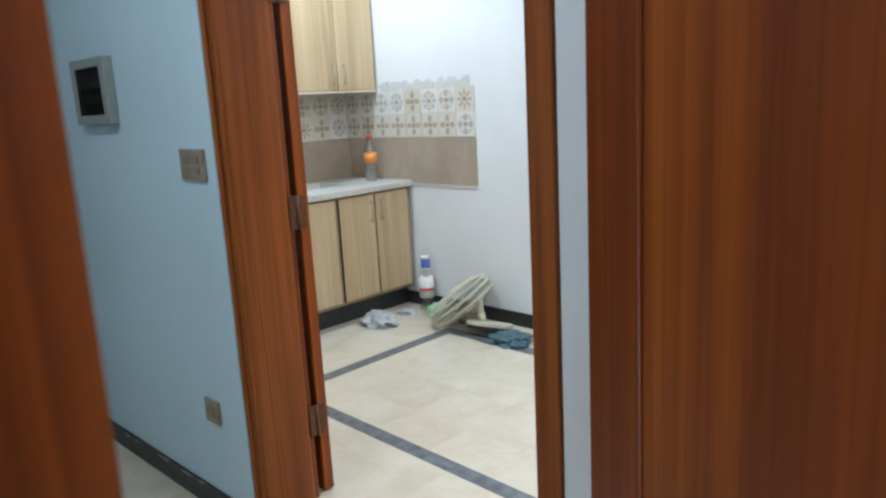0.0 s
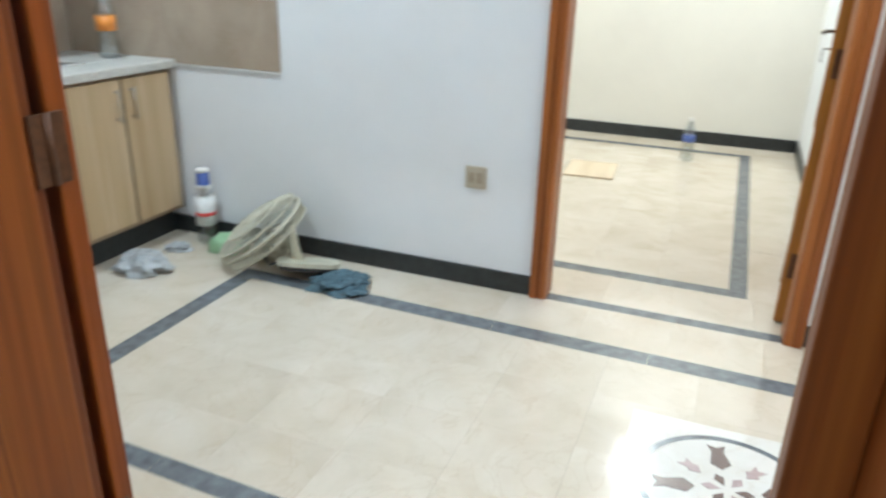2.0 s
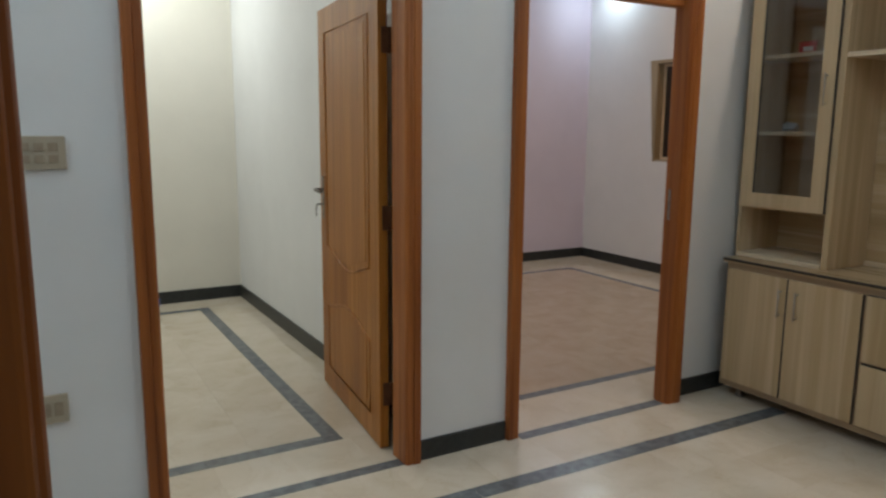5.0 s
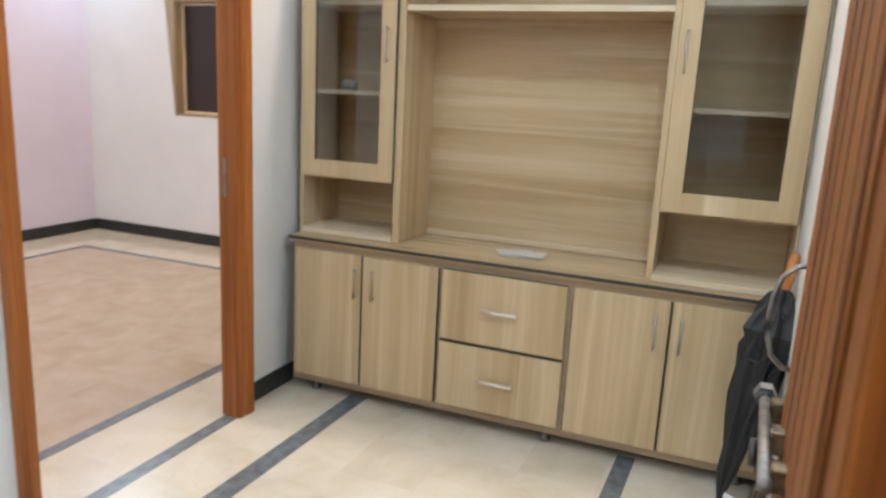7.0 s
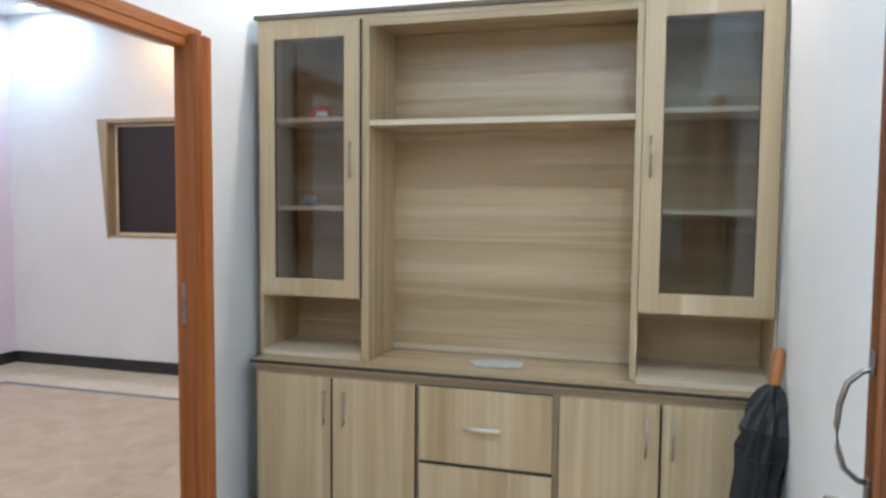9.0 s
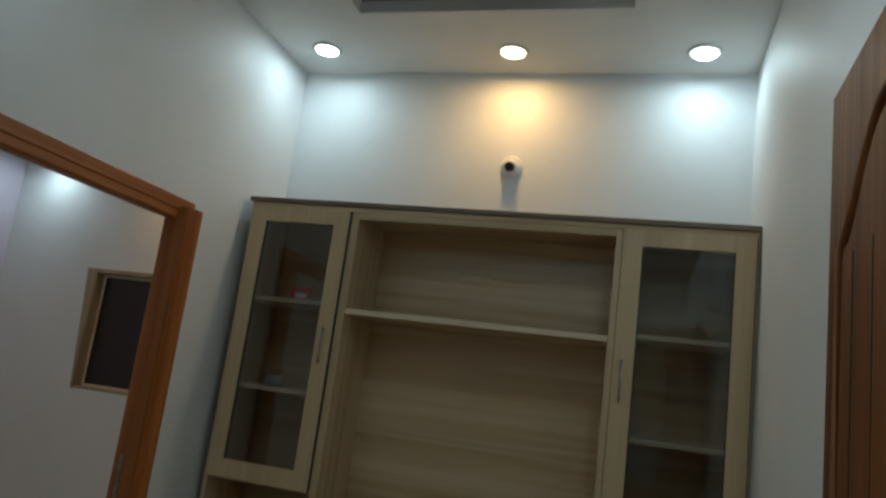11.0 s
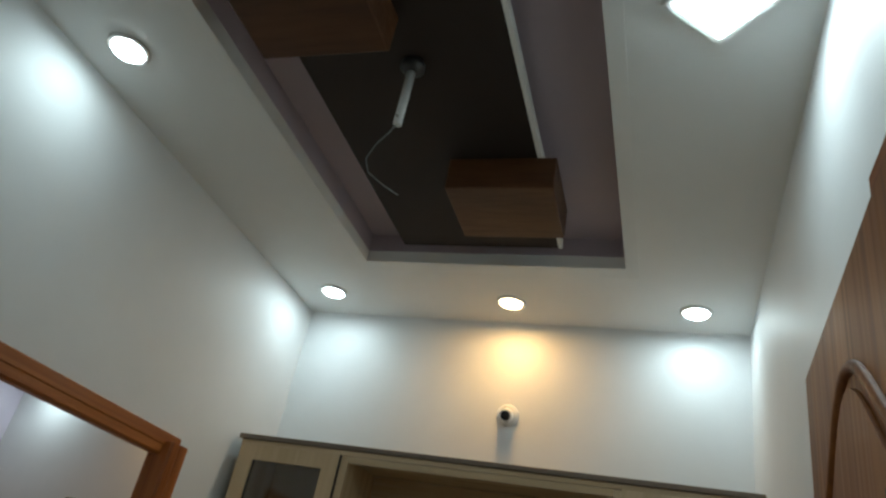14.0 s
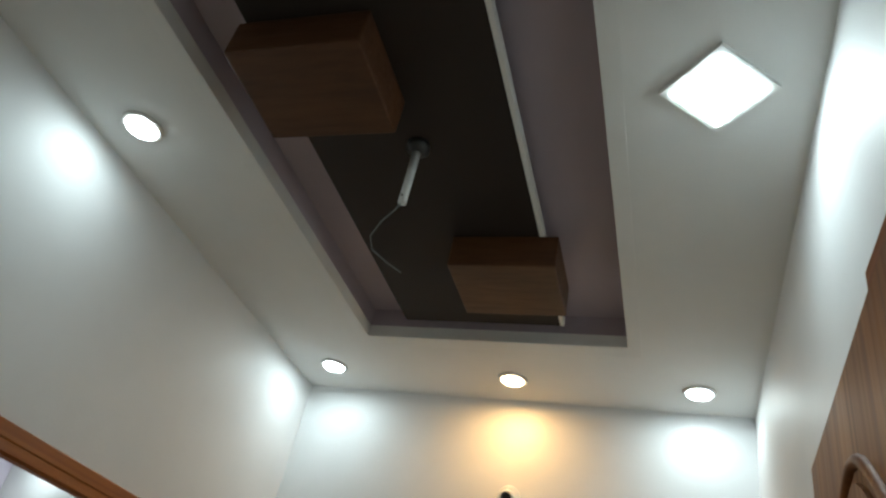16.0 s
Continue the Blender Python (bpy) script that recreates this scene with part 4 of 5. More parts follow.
card = tagged(part("small_card", boxes(((-0.002, -0.045, 0), (0.002, 0.045, 0.058)), bevel=0.0005), RED_CARD), "small red and white printed card leaning in the cupboard", "card")
card.matrix_world = pose(XF + 0.10, -0.275, 1.7285, 0, 8, 0)
part("white_label", boxes(((-0.0032, -0.03, 0.012), (-0.0022, 0.02, 0.032)), bevel=0), PAPER, card, "white bars of unreadable print")
tagged(part("crumpled_wrapper", crumple(0.045, 2.2, 0.75, 2), GREY_BAG), "small crumpled grey plastic wrapper on the shelf", "wrapper").matrix_world = pose(XF + 0.11, -0.22, 1.361)
tagged(part("crumpled_wrapper", crumple(0.02, 5.2, 0.8, 2), GREY_BAG), "small crumpled clear wrapper on the shelf", "wrapper").matrix_world = pose(XF + 0.10, -0.37, 1.728)
papers = thing("paper_stack", pose(2.99, -1.05, 0.7268, 0, 0, 12), "thin stack of white papers lying on the worktop", "papers")
for i, (dx, dy, a) in enumerate(((0, 0, 0), (0.015, 0.02, 14), (-0.01, -0.03, -9))):
    s = part("sheet", boxes(((-0.05, -0.075, 0), (0.05, 0.075, 0.003)), bevel=0.0005), PAPER, papers)
    s.matrix_local = pose(dx, dy, 0.0005 + i * 0.0036, 0, 0, a)

# folded umbrella leaning in the corner
tip, grip = Vector((2.56, -1.913, 0.004)), Vector((2.73, -2.055, 0.915))
axis = (grip - tip).normalized()
umb = thing("umbrella", Matrix.Translation(tip) @ axis.to_track_quat("Z", "Y").to_matrix().to_4x4(), "folded black umbrella with orange wooden handle, leaning on the cabinet", "umbrella")
L = (grip - tip).length
part("ferrule", lathe([(0.003, 0.002), (0.005, 0.02), (0.005, 0.10)], 10), IRON, umb, "metal tip", True)
prof = [(0.006, 0.06), (0.016, 0.11), (0.028, 0.17), (0.040, 0.25), (0.052, 0.34), (0.063, 0.43), (0.072, 0.52), (0.080, 0.60), (0.083, 0.66), (0.074, 0.71), (0.058, 0.755), (0.038, 0.79), (0.022, 0.81), (0.012, 0.815)]


def fold(i, k):
    a = k * math.pi / 18
    return prof[i][0] * (0.20 * math.cos(7 * a + i * 0.45) + 0.48 * noise.noise(Vector((math.cos(a) * 2.2, math.sin(a) * 2.2, i * 0.55))) - 0.12)


part("canopy", lathe(prof, 36, fold), BLACK_CLOTH, umb, "crumpled black canopy")
part("strap", tube([(0.080 * math.cos(a * math.pi / 8), 0.074 * math.sin(a * math.pi / 8), 0.575 + 0.012 * math.sin(a)) for a in range(16)], 0.003, 6, True), BLACK_CLOTH, umb, "", True)
part("handle", lathe([(0.010, 0.80), (0.0165, 0.81), (0.018, L - 0.07), (0.0175, L - 0.02), (0.011, L - 0.004), (0.004, L)], 16), ORANGE_WOOD, umb, "orange wooden handle", True)


box("tag", (-0.05, -0.004, 0.085), (-0.008, -0.002, 0.105), PAPER, umb, "small white paper tag", 0)


# ---- switches and sockets ----
def wall_plate(name, m, w, h, rows, cols, material, label, knobs=DARK_PLASTIC):
    """A plate in x and z that faces -y, with a grid of rockers or holes."""
    d = thing(name, m, label, "switch" if "switch" in name else "socket")
    box("plate", (-w / 2, -0.012, -h / 2), (w / 2, -0.0005, h / 2), material, d, "", 0.003)
    for r in range(rows):
        for c in range(cols):
            cx, cz = w * ((c + 0.5) / cols - 0.5) * 0.78, h * ((r + 0.5) / rows - 0.5) * 0.72
            box("rocker", (cx - w / cols * 0.27, -0.0155, cz - h / rows * 0.24), (cx + w / cols * 0.27, -0.0118, cz + h / rows * 0.24), knobs, d, "", 0.001)
    return d


DUSTY_BROWN = plain("dusty_brown_plastic", (0.33, 0.275, 0.20), 0.55, scale=30, vary=0.3, relief=0)
TAN_PLASTIC = plain("tan_plastic", (0.38, 0.31, 0.225), 0.45, relief=0)
BROWN_PLASTIC = plain("brownish_plastic", (0.26, 0.20, 0.14), 0.45, relief=0)
wall_plate("switch_board", pose(-0.232, 0, 1.278), 0.142, 0.10, 2, 3, BEIGE_PLASTIC, "beige plastic switch board on the wall", TAN_PLASTIC)
wall_plate("wall_socket", pose(-0.252, 0, 0.481), 0.088, 0.092, 1, 2, BEIGE_PLASTIC, "beige plastic wall socket", TAN_PLASTIC)
wall_plate("switch_board", pose(-0.445, HALL_Y - 0.01, 1.19), 0.15, 0.098, 2, 2, DUSTY_BROWN, "dusty brown switch board on the blue wall", BROWN_PLASTIC)
wall_plate("wall_socket", pose(-0.518, HALL_Y - 0.01, 0.345), 0.09, 0.085, 1, 1, DUSTY_BROWN, "dusty brown wall socket on the blue wall", BROWN_PLASTIC)
db = thing("breaker_box", pose(-1.11, HALL_Y - 0.01, 1.445), "grey plastic breaker box with a clear window", "fuse box")
part("case", boxes(((-0.155, -0.035, -0.118), (0.155, -0.0005, -0.085)), ((-0.155, -0.035, 0.085), (0.155, -0.0005, 0.118)), ((-0.155, -0.035, -0.085), (-0.11, -0.0005, 0.085)), ((0.11, -0.035, -0.085), (0.155, -0.0005, 0.085)), ((-0.11, -0.012, -0.085), (0.11, -0.0005, 0.085)), bevel=0.003), GREY_PLASTIC, db)
# shade inside the case is coloured into this plate
box("back_plate", (-0.108, -0.0135, -0.083), (0.108, -0.0125, 0.083), SHADE_GREY, db, "inside back, the case's shade put into its dark grey", 0)
for i in range(5):
    b = box("breaker", (-0.090 + i * 0.037, -0.026, -0.042), (-0.056 + i * 0.037, -0.0136, 0.034), GREY_PLASTIC, db, "small breaker", 0.002)
    box("lever", (-0.079 + i * 0.037, -0.032, -0.012), (-0.067 + i * 0.037, -0.026, 0.012), DARK_PLASTIC, b, "", 0.001)
box("window_cover", (-0.1095, -0.0345, -0.0845), (0.1095, -0.0325, 0.0845), SMOKED, db, "smoky clear cover", 0)

# ---- kitchen ----
KF = -1.765
kb = thing("kitchen_base_unit", None, "pale oak kitchen base cabinet on a black plinth", "cabinet")
part("carcass", boxes(((KF - 0.022, -2.06, 0.135), (KF - 0.003, -0.014, 0.81)), ((LX0 + 0.002, -0.03, 0.135), (KF - 0.022, -0.014, 0.81)), ((LX0 + 0.002, -2.06, 0.135), (KF - 0.022, -0.03, 0.165)), bevel=0.001), OAK_TRIM, kb, "greyed oak carcass")
box("plinth", (LX0 + 0.002, -2.06, 0.0), (KF - 0.07, -0.0135, 0.134), SKIRT, kb, "black stone plinth", 0)
ys = [-0.045, -0.322, -0.330, -0.61, -0.64, -0.92, -0.928, -1.21, -1.24, -1.52, -1.528, -1.81]
for i in range(0, 12, 2):
    d = box("cabinet_door", (KF - 0.002, ys[i + 1], 0.158), (KF + 0.014, ys[i], 0.797), OAK_Z, kb, "pale oak door", 0.002)
    box("edge_band", (KF - 0.001, ys[i + 1] - 0.002, 0.159), (KF + 0.0135, ys[i + 1] + 0.002, 0.796), EDGE_DARK, d, "dark edge band", 0)
    hy = ys[i + 1] + 0.04 if (i // 2) % 2 == 0 else ys[i] - 0.04
    bar_handle(d, (KF + 0.014, hy, 0.635), (KF + 0.014, hy, 0.75), (0.026, 0, 0))
kt = thing("kitchen_worktop", None, "pale speckled stone kitchen worktop with a rounded front", "worktop")
part("top", boxes(((LX0 + 0.002, -2.06, 0.812), (-2.25, -0.002, 0.85)), ((-1.93, -2.06, 0.812), (KF + 0.035, -0.002, 0.85)), ((-2.25, -0.36, 0.812), (-1.93, -0.002, 0.85)), ((-2.25, -2.06, 0.812), (-1.93, -0.86, 0.85)), bevel=0.006), COUNTER_STONE, kt)
sink = thing("kitchen_sink", pose(-2.09, -0.61, 0.85), "round-cornered stainless steel sink set in the worktop", "sink")
part("rim", boxes(((-0.175, -0.265, 0.0005), (0.175, -0.235, 0.006)), ((-0.175, 0.235, 0.0005), (0.175, 0.265, 0.006)), ((-0.175, -0.235, 0.0005), (-0.15, 0.235, 0.006)), ((0.15, -0.235, 0.0005), (0.175, 0.235, 0.006)), bevel=0.002), STEEL, sink)
part("bowl", boxes(((-0.152, -0.237, -0.15), (0.152, 0.237, -0.147)), ((-0.154, -0.239, -0.147), (-0.150, 0.239, 0.0)), ((0.150, -0.239, -0.147), (0.154, 0.239, 0.0)), ((-0.15, -0.239, -0.147), (0.15, -0.235, 0.0)), ((-0.15, 0.235, -0.147), (0.15, 0.239, 0.0))), STEEL, sink)
tap = thing("wall_tap", pose(LX0 + 0.013, -0.60, 1.02), "steel wall tap with a dark swivel spout above the sink", "tap")
part("body", tube([(0, 0, 0), (0.05, 0, 0), (0.07, 0, 0.0)], 0.016, 12), STEEL, tap, "", True)
part("spout", tube([(0.06, 0, 0.01), (0.07, 0, 0.09), (0.10, 0, 0.13), (0.16, 0, 0.12), (0.17, 0, 0.09)], 0.010, 10), STEEL, tap, "", True)
part("knob", lathe([(0.02, 0), (0.026, 0.012), (0.022, 0.034), (0.008, 0.04)], 14), DARK_PLASTIC, tap, "dark tap knob", True).matrix_local = pose(0.03, 0.05, 0.12, 70, 0, 0)
part("knob_stem", tube([(0.03, 0.0, 0.01), (0.03, 0.045, 0.115)], 0.006, 8), STEEL, tap, "", True)

ku = thing("kitchen_wall_unit", None, "pale oak kitchen wall cupboard under the ceiling", "cabinet")
KU = -2.035
part("carcass", boxes(((LX0 + 0.002, -2.06, 1.445), (KU - 0.002, -0.012, 2.30)), bevel=0.001), OAK_TRIM, ku)
box("light_rail", (KU - 0.02, -2.06, 1.428), (KU + 0.018, -0.012, 1.444), OAK_PALE, ku, "pale bottom rail")
for i in range(6):
    y0 = -0.016 - i * 0.316
    d = box("cupboard_door", (KU - 0.001, y0 - 0.310, 1.447), (KU + 0.016, y0, 2.295), OAK_Z, ku, "pale oak door", 0.002)
    hy = y0 - 0.27 if i % 2 == 0 else y0 - 0.04
    bar_handle(d, (KU + 0.016, hy, 1.49), (KU + 0.016, hy, 1.60), (0.026, 0, 0))

splash = thing("kitchen_backsplash", None, "taupe wall tiles with two rows of printed patchwork tiles above", "wall tiles", "", "structure")
TW = 0.1490


def tile_mesh(name, w, h, material):
    bm = boxes(((-w / 2 + 0.0008, -0.009, -h / 2 + 0.0008), (w / 2 - 0.0008, -0.0005, h / 2 - 0.0008)), bevel=0.0008)
    bmesh.ops.recalc_face_normals(bm, faces=bm.faces)
    me = bpy.data.meshes.new(name)
    bm.to_mesh(me)
    bm.free()
    me.materials.append(material)
    return me


patch, broad = tile_mesh("printed_tile", TW, TW, PATTERN), tile_mesh("taupe_tile", 0.596, 0.296, SPLASH_BEIGE)
for i in range(8):
    for z in (1.128 + TW / 2, 1.128 + 1.5 * TW):
        t = new("tile", patch)
        t.parent, t.matrix_local = splash, pose(LX0 + 0.005 + TW * (i + 0.5), 0, z)
        if i < 8:
            t = new("tile", patch)
            t.parent, t.matrix_local = splash, pose(LX0, -0.012 - TW * (i + 0.5), z, 0, 0, 90)
for i in range(2):
    t = new("tile", broad)
    t.parent, t.matrix_local = splash, pose(LX0 + 0.005 + 0.596 * (i + 0.5), 0, 0.979)
    t = new("tile", broad)
    t.parent, t.matrix_local = splash, pose(LX0, -0.012 - 0.596 * (i + 0.5), 0.979, 0, 0, 90)
part("ledge", boxes(((LX0 + 0.005, -0.011, 0.822), (-1.165, -0.0005, 0.829)), bevel=0.001), WHITE_PLASTIC, splash, "white ragged tile edge")
for i in range(8):
    part("mortar_smear", crumple(0.055, 8.0 + i, 0.12, 2), PLASTER, splash, "grey mortar smear above the tiles").matrix_local = pose(LX0 + 0.42 + i * 0.10, 0.002, 1.445, 90, 0, 0)


def bottle(name, x, y, z, r, h, body, cap, bands, label):
    d = thing(name, pose(x, y, z), label, "bottle")
    part("body", lathe([(r * 0.8, 0.001), (r, 0.012), (r, h * 0.32), (r * 0.9, h * 0.36), (r * 0.97, h * 0.40), (r, h * 0.62), (r * 0.8, h * 0.74), (r * 0.42, h * 0.88), (r * 0.38, h * 0.93)], 24), body, d, "", True)
    part("cap", lathe([(r * 0.42, h * 0.925), (r * 0.42, h * 0.985), (r * 0.36, h)], 18), cap, d, "", True)
    for z0, z1, mt, text in bands:
        part("label", lathe([(r * 1.015, h * z0), (r * 1.02, h * z1)], 24), mt, d, text, True)
    return d


bottle("drink_bottle", -1.99, -0.13, 0.8505, 0.042, 0.30, CLEAR, RED_LABEL, [(0.40, 0.62, ORANGE_LABEL, "orange paper label")], "empty clear plastic drink bottle with an orange label")
b2 = bottle("cleaner_bottle", -1.585, -0.075, 0.0, 0.048, 0.27, CLEAR, WHITE_PLASTIC, [(0.36, 0.86, WHITE_PLASTIC, "white label"), (0.50, 0.60, RED_LABEL, "red print")], "clear plastic bottle with white and red label on the floor")
cup = thing("paper_cup", pose(-1.585, -0.075, 0.2705), "blue and white paper cup upside down on the bottle", "cup")
part("cup", lathe([(0.032, 0.0), (0.033, 0.004), (0.028, 0.085), (0.024, 0.087)], 20), BLUE_CAP, cup, "", True)
part("rim", lathe([(0.034, 0.0), (0.035, 0.020), (0.033, 0.022)], 20), PAPER, cup, "white rim", True)
part("foot", lathe([(0.0295, 0.082), (0.029, 0.096), (0.024, 0.097)], 20), PAPER, cup, "white foot", True)
bottle("water_bottle", 0.42, 2.70, 0.0, 0.042, 0.31, CLEAR, WHITE_PLASTIC, [(0.45, 0.60, BLUE_CAP, "blue label")], "clear plastic water bottle with a blue label on the bedroom floor")
box_lid = tagged(part("cardboard_sheet", boxes(((-0.16, -0.20, 0), (0.16, 0.20, 0.012)), bevel=0.002), OAK_PALE), "pale flat board lying on the bedroom floor", "board")
box_lid.matrix_world = pose(-0.15, 2.10, FZ + 0.0005, 0, 0, 4)

tagged(part("plastic_bag", crumple(0.085, 4.4, 0.7), GREEN_BAG, None, "", True), "pale green crumpled plastic bag on the floor", "bag").matrix_world = pose(-1.43, -0.13, FZ)
tagged(part("plastic_bag", crumple(0.12, 9.3, 0.5), GREY_BAG, None, ""), "grey crumpled plastic bag on the floor", "bag").matrix_world = pose(-1.62, -0.47, FZ)
tagged(part("plastic_bag", crumple(0.06, 12.1, 0.4), GREY_BAG, None, ""), "small grey crumpled plastic bag by the plinth", "bag").matrix_world = pose(-1.64, -0.22, FZ)
tagged(part("rag", crumple(0.125, 6.6, 0.28, 4), BLUE_CLOTH, None, ""), "crumpled blue-grey cloth on the floor", "cloth").matrix_world = pose(-0.76, -0.26, FZ)

# old table fan lying tipped over
fan = thing("table_fan", pose(-1.02, -0.24, FZ), "dusty ivory table fan tipped over on its cage", "fan")
cage = Matrix.Translation((-0.165, 0.050, 0.158)) @ Vector((-0.52, -0.30, 0.80)).to_track_quat("Z", "Y").to_matrix().to_4x4()
R = 0.212


def ring_pts(r, z, n=36):
    return [cage @ Vector((r * math.cos(k * 2 * math.pi / n), r * math.sin(k * 2 * math.pi / n), z)) for k in range(n)]


for r, z in ((R, 0.0), (R * 0.98, 0.035), (R * 0.98, -0.045), (R * 0.62, 0.062), (R * 0.6, -0.072), (0.05, 0.068)):
    part("cage_ring", tube(ring_pts(r, z), 0.0045 if r < R else 0.008, 6, True), IVORY, fan, "", True)
for k in range(64):
    a = k * 2 * math.pi / 64
    c, s = math.cos(a), math.sin(a)
    line = [(0.045, 0.070), (R * 0.62, 0.062), (R * 0.98, 0.035), (R, 0.0), (R * 0.98, -0.045), (R * 0.6, -0.072), (0.07, -0.078)]
    part("cage_wire", tube([cage @ Vector((q * c, q * s, z)) for q, z in line], 0.0026, 4), IVORY, fan)
m = part("motor", lathe([(0.035, -0.15), (0.052, -0.14), (0.058, -0.09), (0.07, -0.075), (0.02, -0.07)], 20), IVORY, fan, "", True)
m.matrix_local = cage
m = part("badge", lathe([(0.044, 0.066), (0.046, 0.074), (0.03, 0.079)], 20), IVORY, fan, "", True)
m.matrix_local = cage
for k in range(3):
    bl = plate([(0.02, -0.015), (0.07, -0.055), (0.15, -0.06), (0.165, 0.01), (0.12, 0.045), (0.03, 0.02)], -0.004, 0.004)
    o = part("blade", bl, GREY_PLASTIC, fan)
    o.matrix_local = cage @ pose(0, 0, -0.01, 14, 0, k * 120)
part("neck", tube([cage @ Vector((0.0, 0, -0.11)), (-0.02, 0.06, 0.13), (0.01, 0.04, 0.10), (0.03, 0.035, 0.05)], 0.024, 12), IVORY, fan, "", True)
part("stand", tube([(-0.015, 0.05, 0.205), (0.0, 0.045, 0.16), (0.02, 0.03, 0.05)], 0.02, 10), IVORY, fan, "", True)
base_m = pose(0.09, 0.02, 0.056, -13, 5, 28)
def oval(rx, ry, z0, z1, n=28):
    """A base with rounded-off corners."""
    bend = lambda v: math.copysign(abs(v) ** 0.6, v)
    return plate([(rx * bend(math.cos(k * 2 * math.pi / n)), ry * bend(math.sin(k * 2 * math.pi / n))) for k in range(n)], z0, z1)


o = part("base", oval(0.135, 0.092, -0.006, 0.012), IVORY, fan, "ivory base plate")
o.matrix_local = base_m
o = part("base_underside", oval(0.126, 0.084, -0.024, -0.0065), DARK_PLASTIC, fan, "dark underside")
o.matrix_local = base_m
part("cord", tube([(-0.06, -0.02, 0.13), (-0.09, -0.05, 0.08), (-0.05, -0.07, 0.06), (0.0, -0.05, 0.075)], 0.006, 8), DARK_PLASTIC, fan, "dark cord", True)

# ---- window and hall door ----
win = thing("window_1", None, "small pale wooden window with a dark mesh, night outside", "window", "", "structure")
def ring(x0, x1, edge, wide):
    """Four members round the opening, set in from its sides."""
    a0, a1, b0, b1 = WY0 + edge, WY1 - edge, WZ0 + edge, WZ1 - edge
    return boxes(((x0, a0, b0), (x1, a0 + wide, b1)), ((x0, a1 - wide, b0), (x1, a1, b1)), ((x0, a0 + wide, b1 - wide), (x1, a1 - wide, b1)), ((x0, a0 + wide, b0), (x1, a1 - wide, b0 + wide)), bevel=0.003)


part("frame", ring(BX1 - 0.004, BX1 + 0.115, 0.0, 0.016), WINDOW_WOOD, win)
part("sash", ring(BX1 + 0.070, BX1 + 0.095, 0.017, 0.022), OAK_PALE, win, "pale sash edge")
box("mesh_panel", (BX1 + 0.080, WY0 + 0.038, WZ0 + 0.038), (BX1 + 0.086, WY1 - 0.038, WZ1 - 0.038), NIGHT, win, "dark mesh", 0)
casing = bmesh.new()
for x in (BX1 - 0.012, BX1 - 0.0005):
    for y, z in ((WY1 + 0.002, WZ0 - 0.006), (WY1 + 0.082, WZ1 + 0.018), (WY1 - 0.012, WZ1 + 0.018), (WY1 - 0.012, WZ0 - 0.006)):
        casing.verts.new((x, y, z))
cv = list(casing.verts)
for q in ((0, 1, 2, 3), (4, 5, 6, 7), (0, 1, 5, 4), (1, 2, 6, 5), (2, 3, 7, 6), (3, 0, 4, 7)):
    casing.faces.new([cv[i] for i in q])
part("casing", casing, WINDOW_WOOD, win, "crooked side casing, wider at the top")
part("casing", boxes(((BX1 - 0.012, WY0 - 0.02, WZ1 - 0.010), (BX1 - 0.0005, WY1 - 0.0125, WZ1 + 0.018))), WINDOW_WOOD, win)
part("catch", tube([(BX1 + 0.05, WY1 - 0.022, 1.52), (BX1 + 0.05, WY1 - 0.030, 1.52), (BX1 + 0.05, WY1 - 0.034, 1.545)], 0.006, 8), IRON, win, "small iron catch", True)
# set close to the corner, so its dark timber also stands for shade there
hd = thing("door_5", None, "closed dark brown wooden door at the end of the hall", "door", "", "structure")
box("leaf", (HX0 + 0.001, -3.13, HF + 0.01), (HX0 + 0.04, -2.24, 2.0), DARK_DOOR, hd, "", 0.003)
for y in (-3.18, -2.235):
    box("jamb", (HX0 + 0.001, y, HF), (HX0 + 0.06, y + 0.055, 2.06), DARK_DOOR, hd, "", 0.003)
box("bar", (HX0 + 0.041, -3.08, 1.50), (HX0 + 0.06, -2.30, 1.58), IRON, hd, "grey cross bar", 0.003)


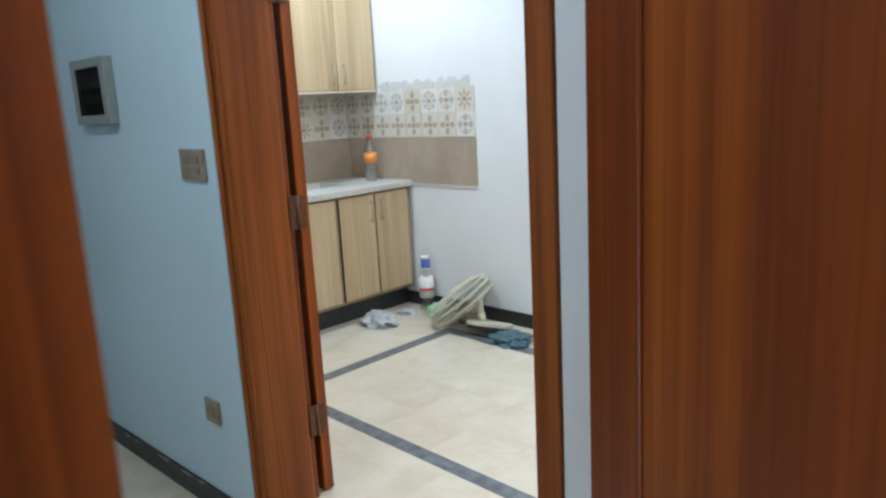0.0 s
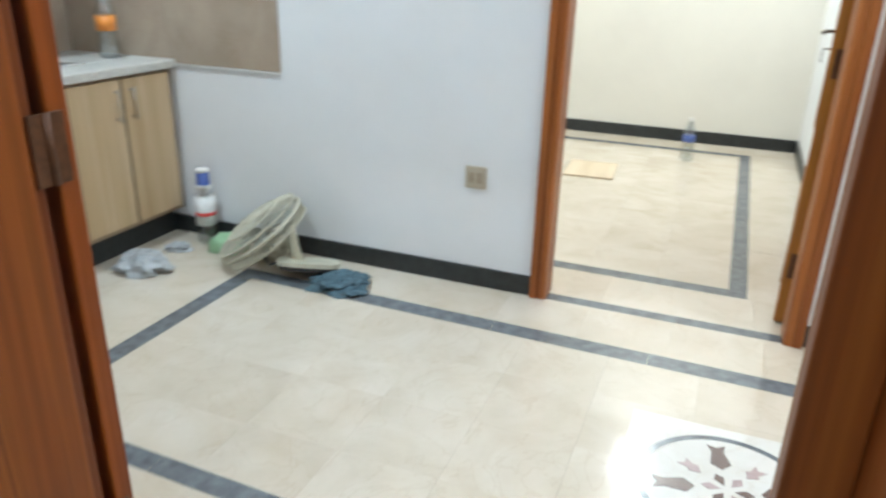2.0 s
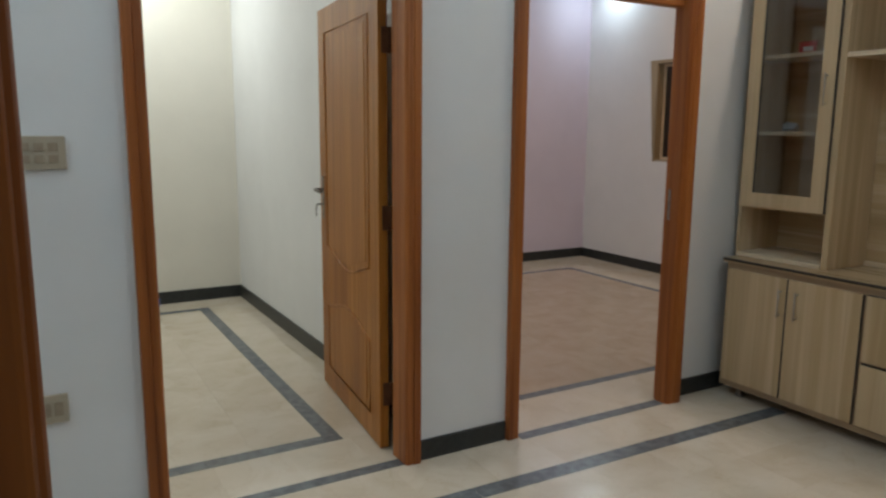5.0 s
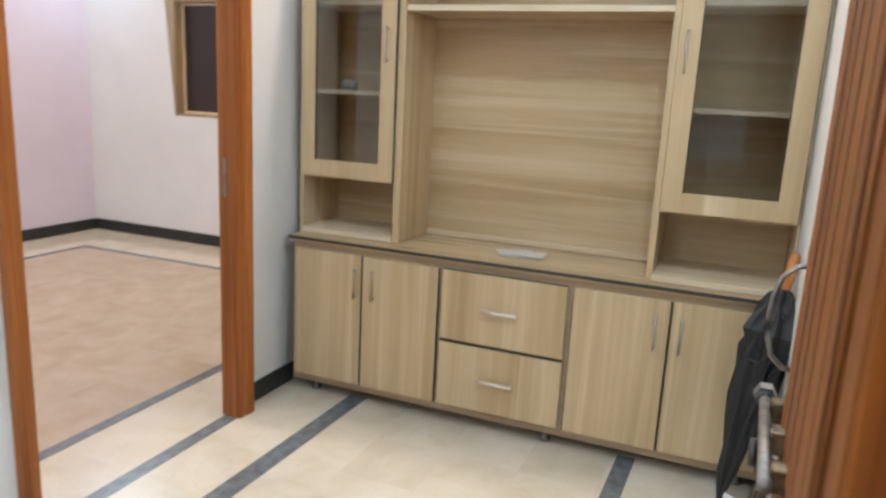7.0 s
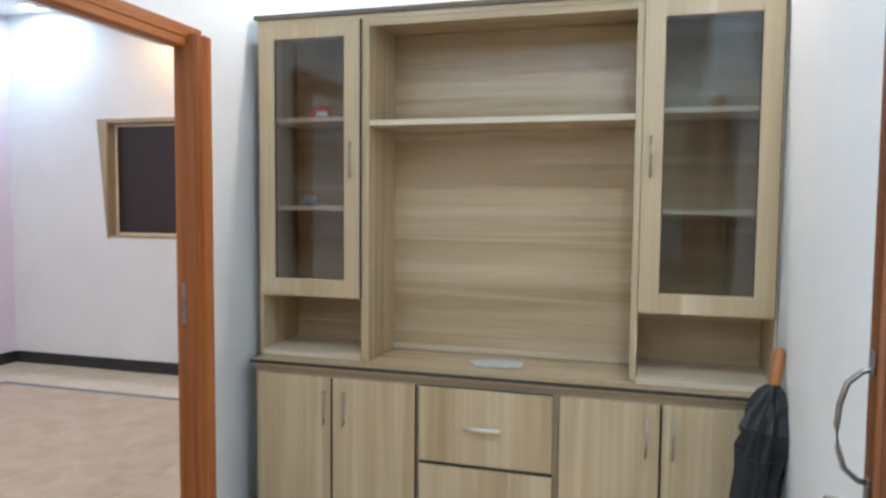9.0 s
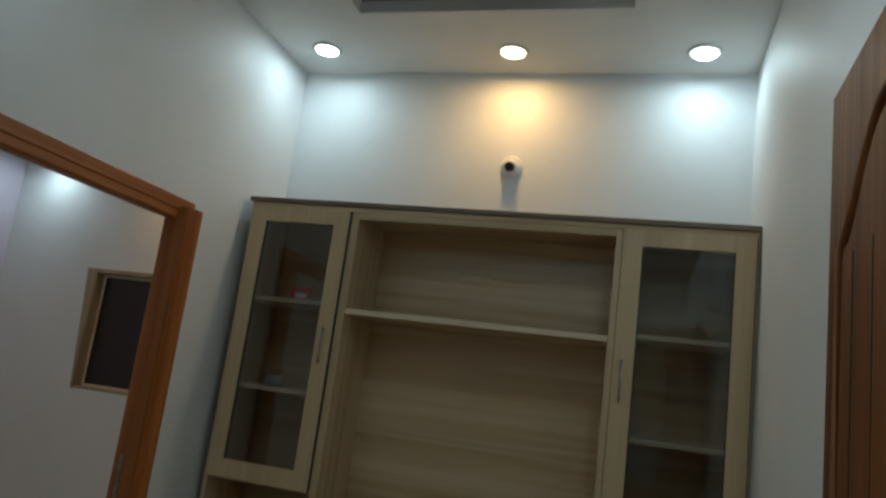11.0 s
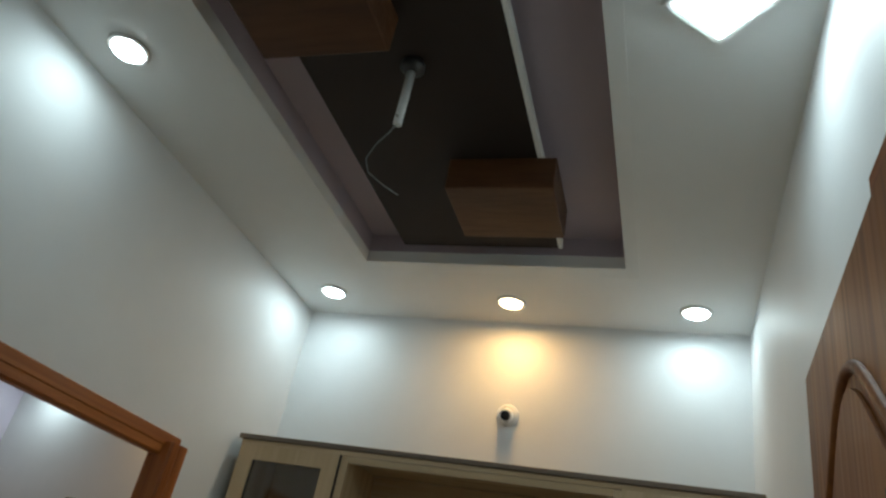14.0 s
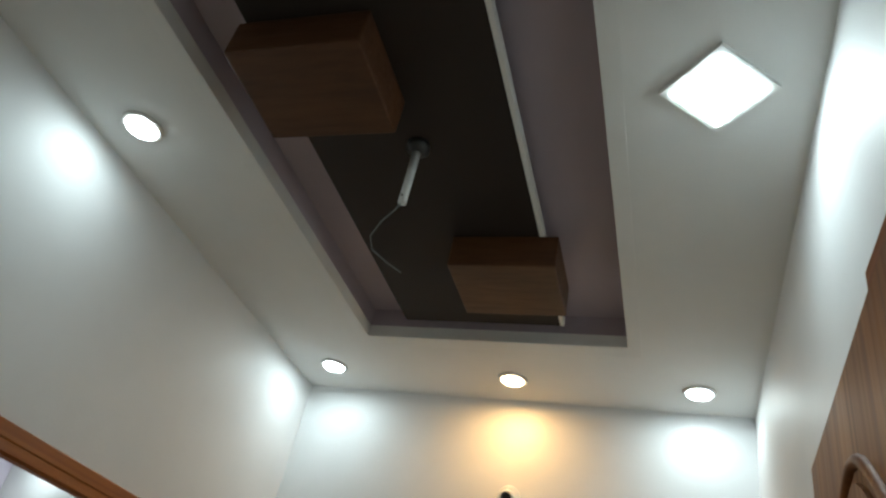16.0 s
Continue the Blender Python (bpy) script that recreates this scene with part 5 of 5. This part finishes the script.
# ---- floors: base slabs and single tiles, last ----
def tiles(floor, x0, y0, x1, y1, size, material, level=0.0):
    """Tiles of one size that fill a stretch; alike tiles share one mesh."""
    nx, ny = max(1, round((x1 - x0) / size)), max(1, round((y1 - y0) / size))
    w, h = (x1 - x0) / nx, (y1 - y0) / ny
    bm = boxes(((-w / 2 + 0.00025, -h / 2 + 0.00025, -0.012), (w / 2 - 0.00025, h / 2 - 0.00025, 0)), bevel=0)
    bmesh.ops.recalc_face_normals(bm, faces=bm.faces)
    me = bpy.data.meshes.new("floor_tile")
    bm.to_mesh(me)
    bm.free()
    me.materials.append(material)
    for i in range(nx):
        for j in range(ny):
            t = new("tile", me)
            t.parent, t.location = floor, (x0 + w * (i + 0.5), y0 + h * (j + 0.5), level + FZ - 0.0005 + 0.0003 * random.random())


def floor_base(name, spans, label, level=0.0):
    return structure(name, [((a, b, level - 0.14), (c, d, level - 0.002)) for a, b, c, d in spans], GROUT, label)


fl = floor_base("floor", [(LX0 - WT, HALL_Y - 0.0, BX1 + WT, 0.0)], "beige marble tile floor with blue-grey border strips")
ns, ss = SN[0] + LEAN[0] / 2 + 0.042, SS[0] + LEAN[1] / 2 + 0.035
tiles(fl, SWX[1], ss, LX1 - 0.35, ns, 0.305, MARBLE)
tiles(fl, LX0, ns, LX1, -0.012, 0.33, MARBLE)
tiles(fl, LX0, -2.03, LX1, ss, 0.45, MARBLE)
tiles(fl, LX0, ss, SWX[0], ns, 0.40, MARBLE)
tiles(fl, LX1 - 0.35, ss, LX1, ns, 0.35, MARBLE)
fa = floor_base("floor_bedroom", [(AX0, 0.0, AX1 + 0.06, AY1)], "beige marble tile floor of the bedroom")
fb = floor_base("floor_window_room", [(AX1 + 0.06, 0.0, BX1, BY1)], "brownish beige marble tile floor of the bedroom")
for f, s, x0, y0, x1, y1, w, mt in ((fa, AS, AX0, 0.05, AX1, AY1, 0.075, MARBLE), (fb, BS, BX0, 0.013, BX1, BY1, 0.06, MARBLE_PINK)):
    tiles(f, s[0] + w, s[1] + w, s[2] - w, s[3] - w, 0.305, mt)
    tiles(f, x0, y0, x1, s[1], 0.305, MARBLE)
    tiles(f, x0, s[3], x1, y1, 0.305, MARBLE)
    tiles(f, s[2], s[1], x1, s[3], 0.305, MARBLE)
    tiles(f, x0, s[1], s[0], s[3], 0.305, MARBLE)
fh = floor_base("floor_hall", [(HX0, HY0, HX1 + 1.3, HALL_Y)], "beige marble tile floor of the hall", HF)
tiles(fh, HX0, -2.455, HX1, HALL_Y, 0.36, MARBLE, HF)
tiles(fh, HX0, HY0, HX1 + 1.2, -2.52, 0.445, MARBLE, HF)
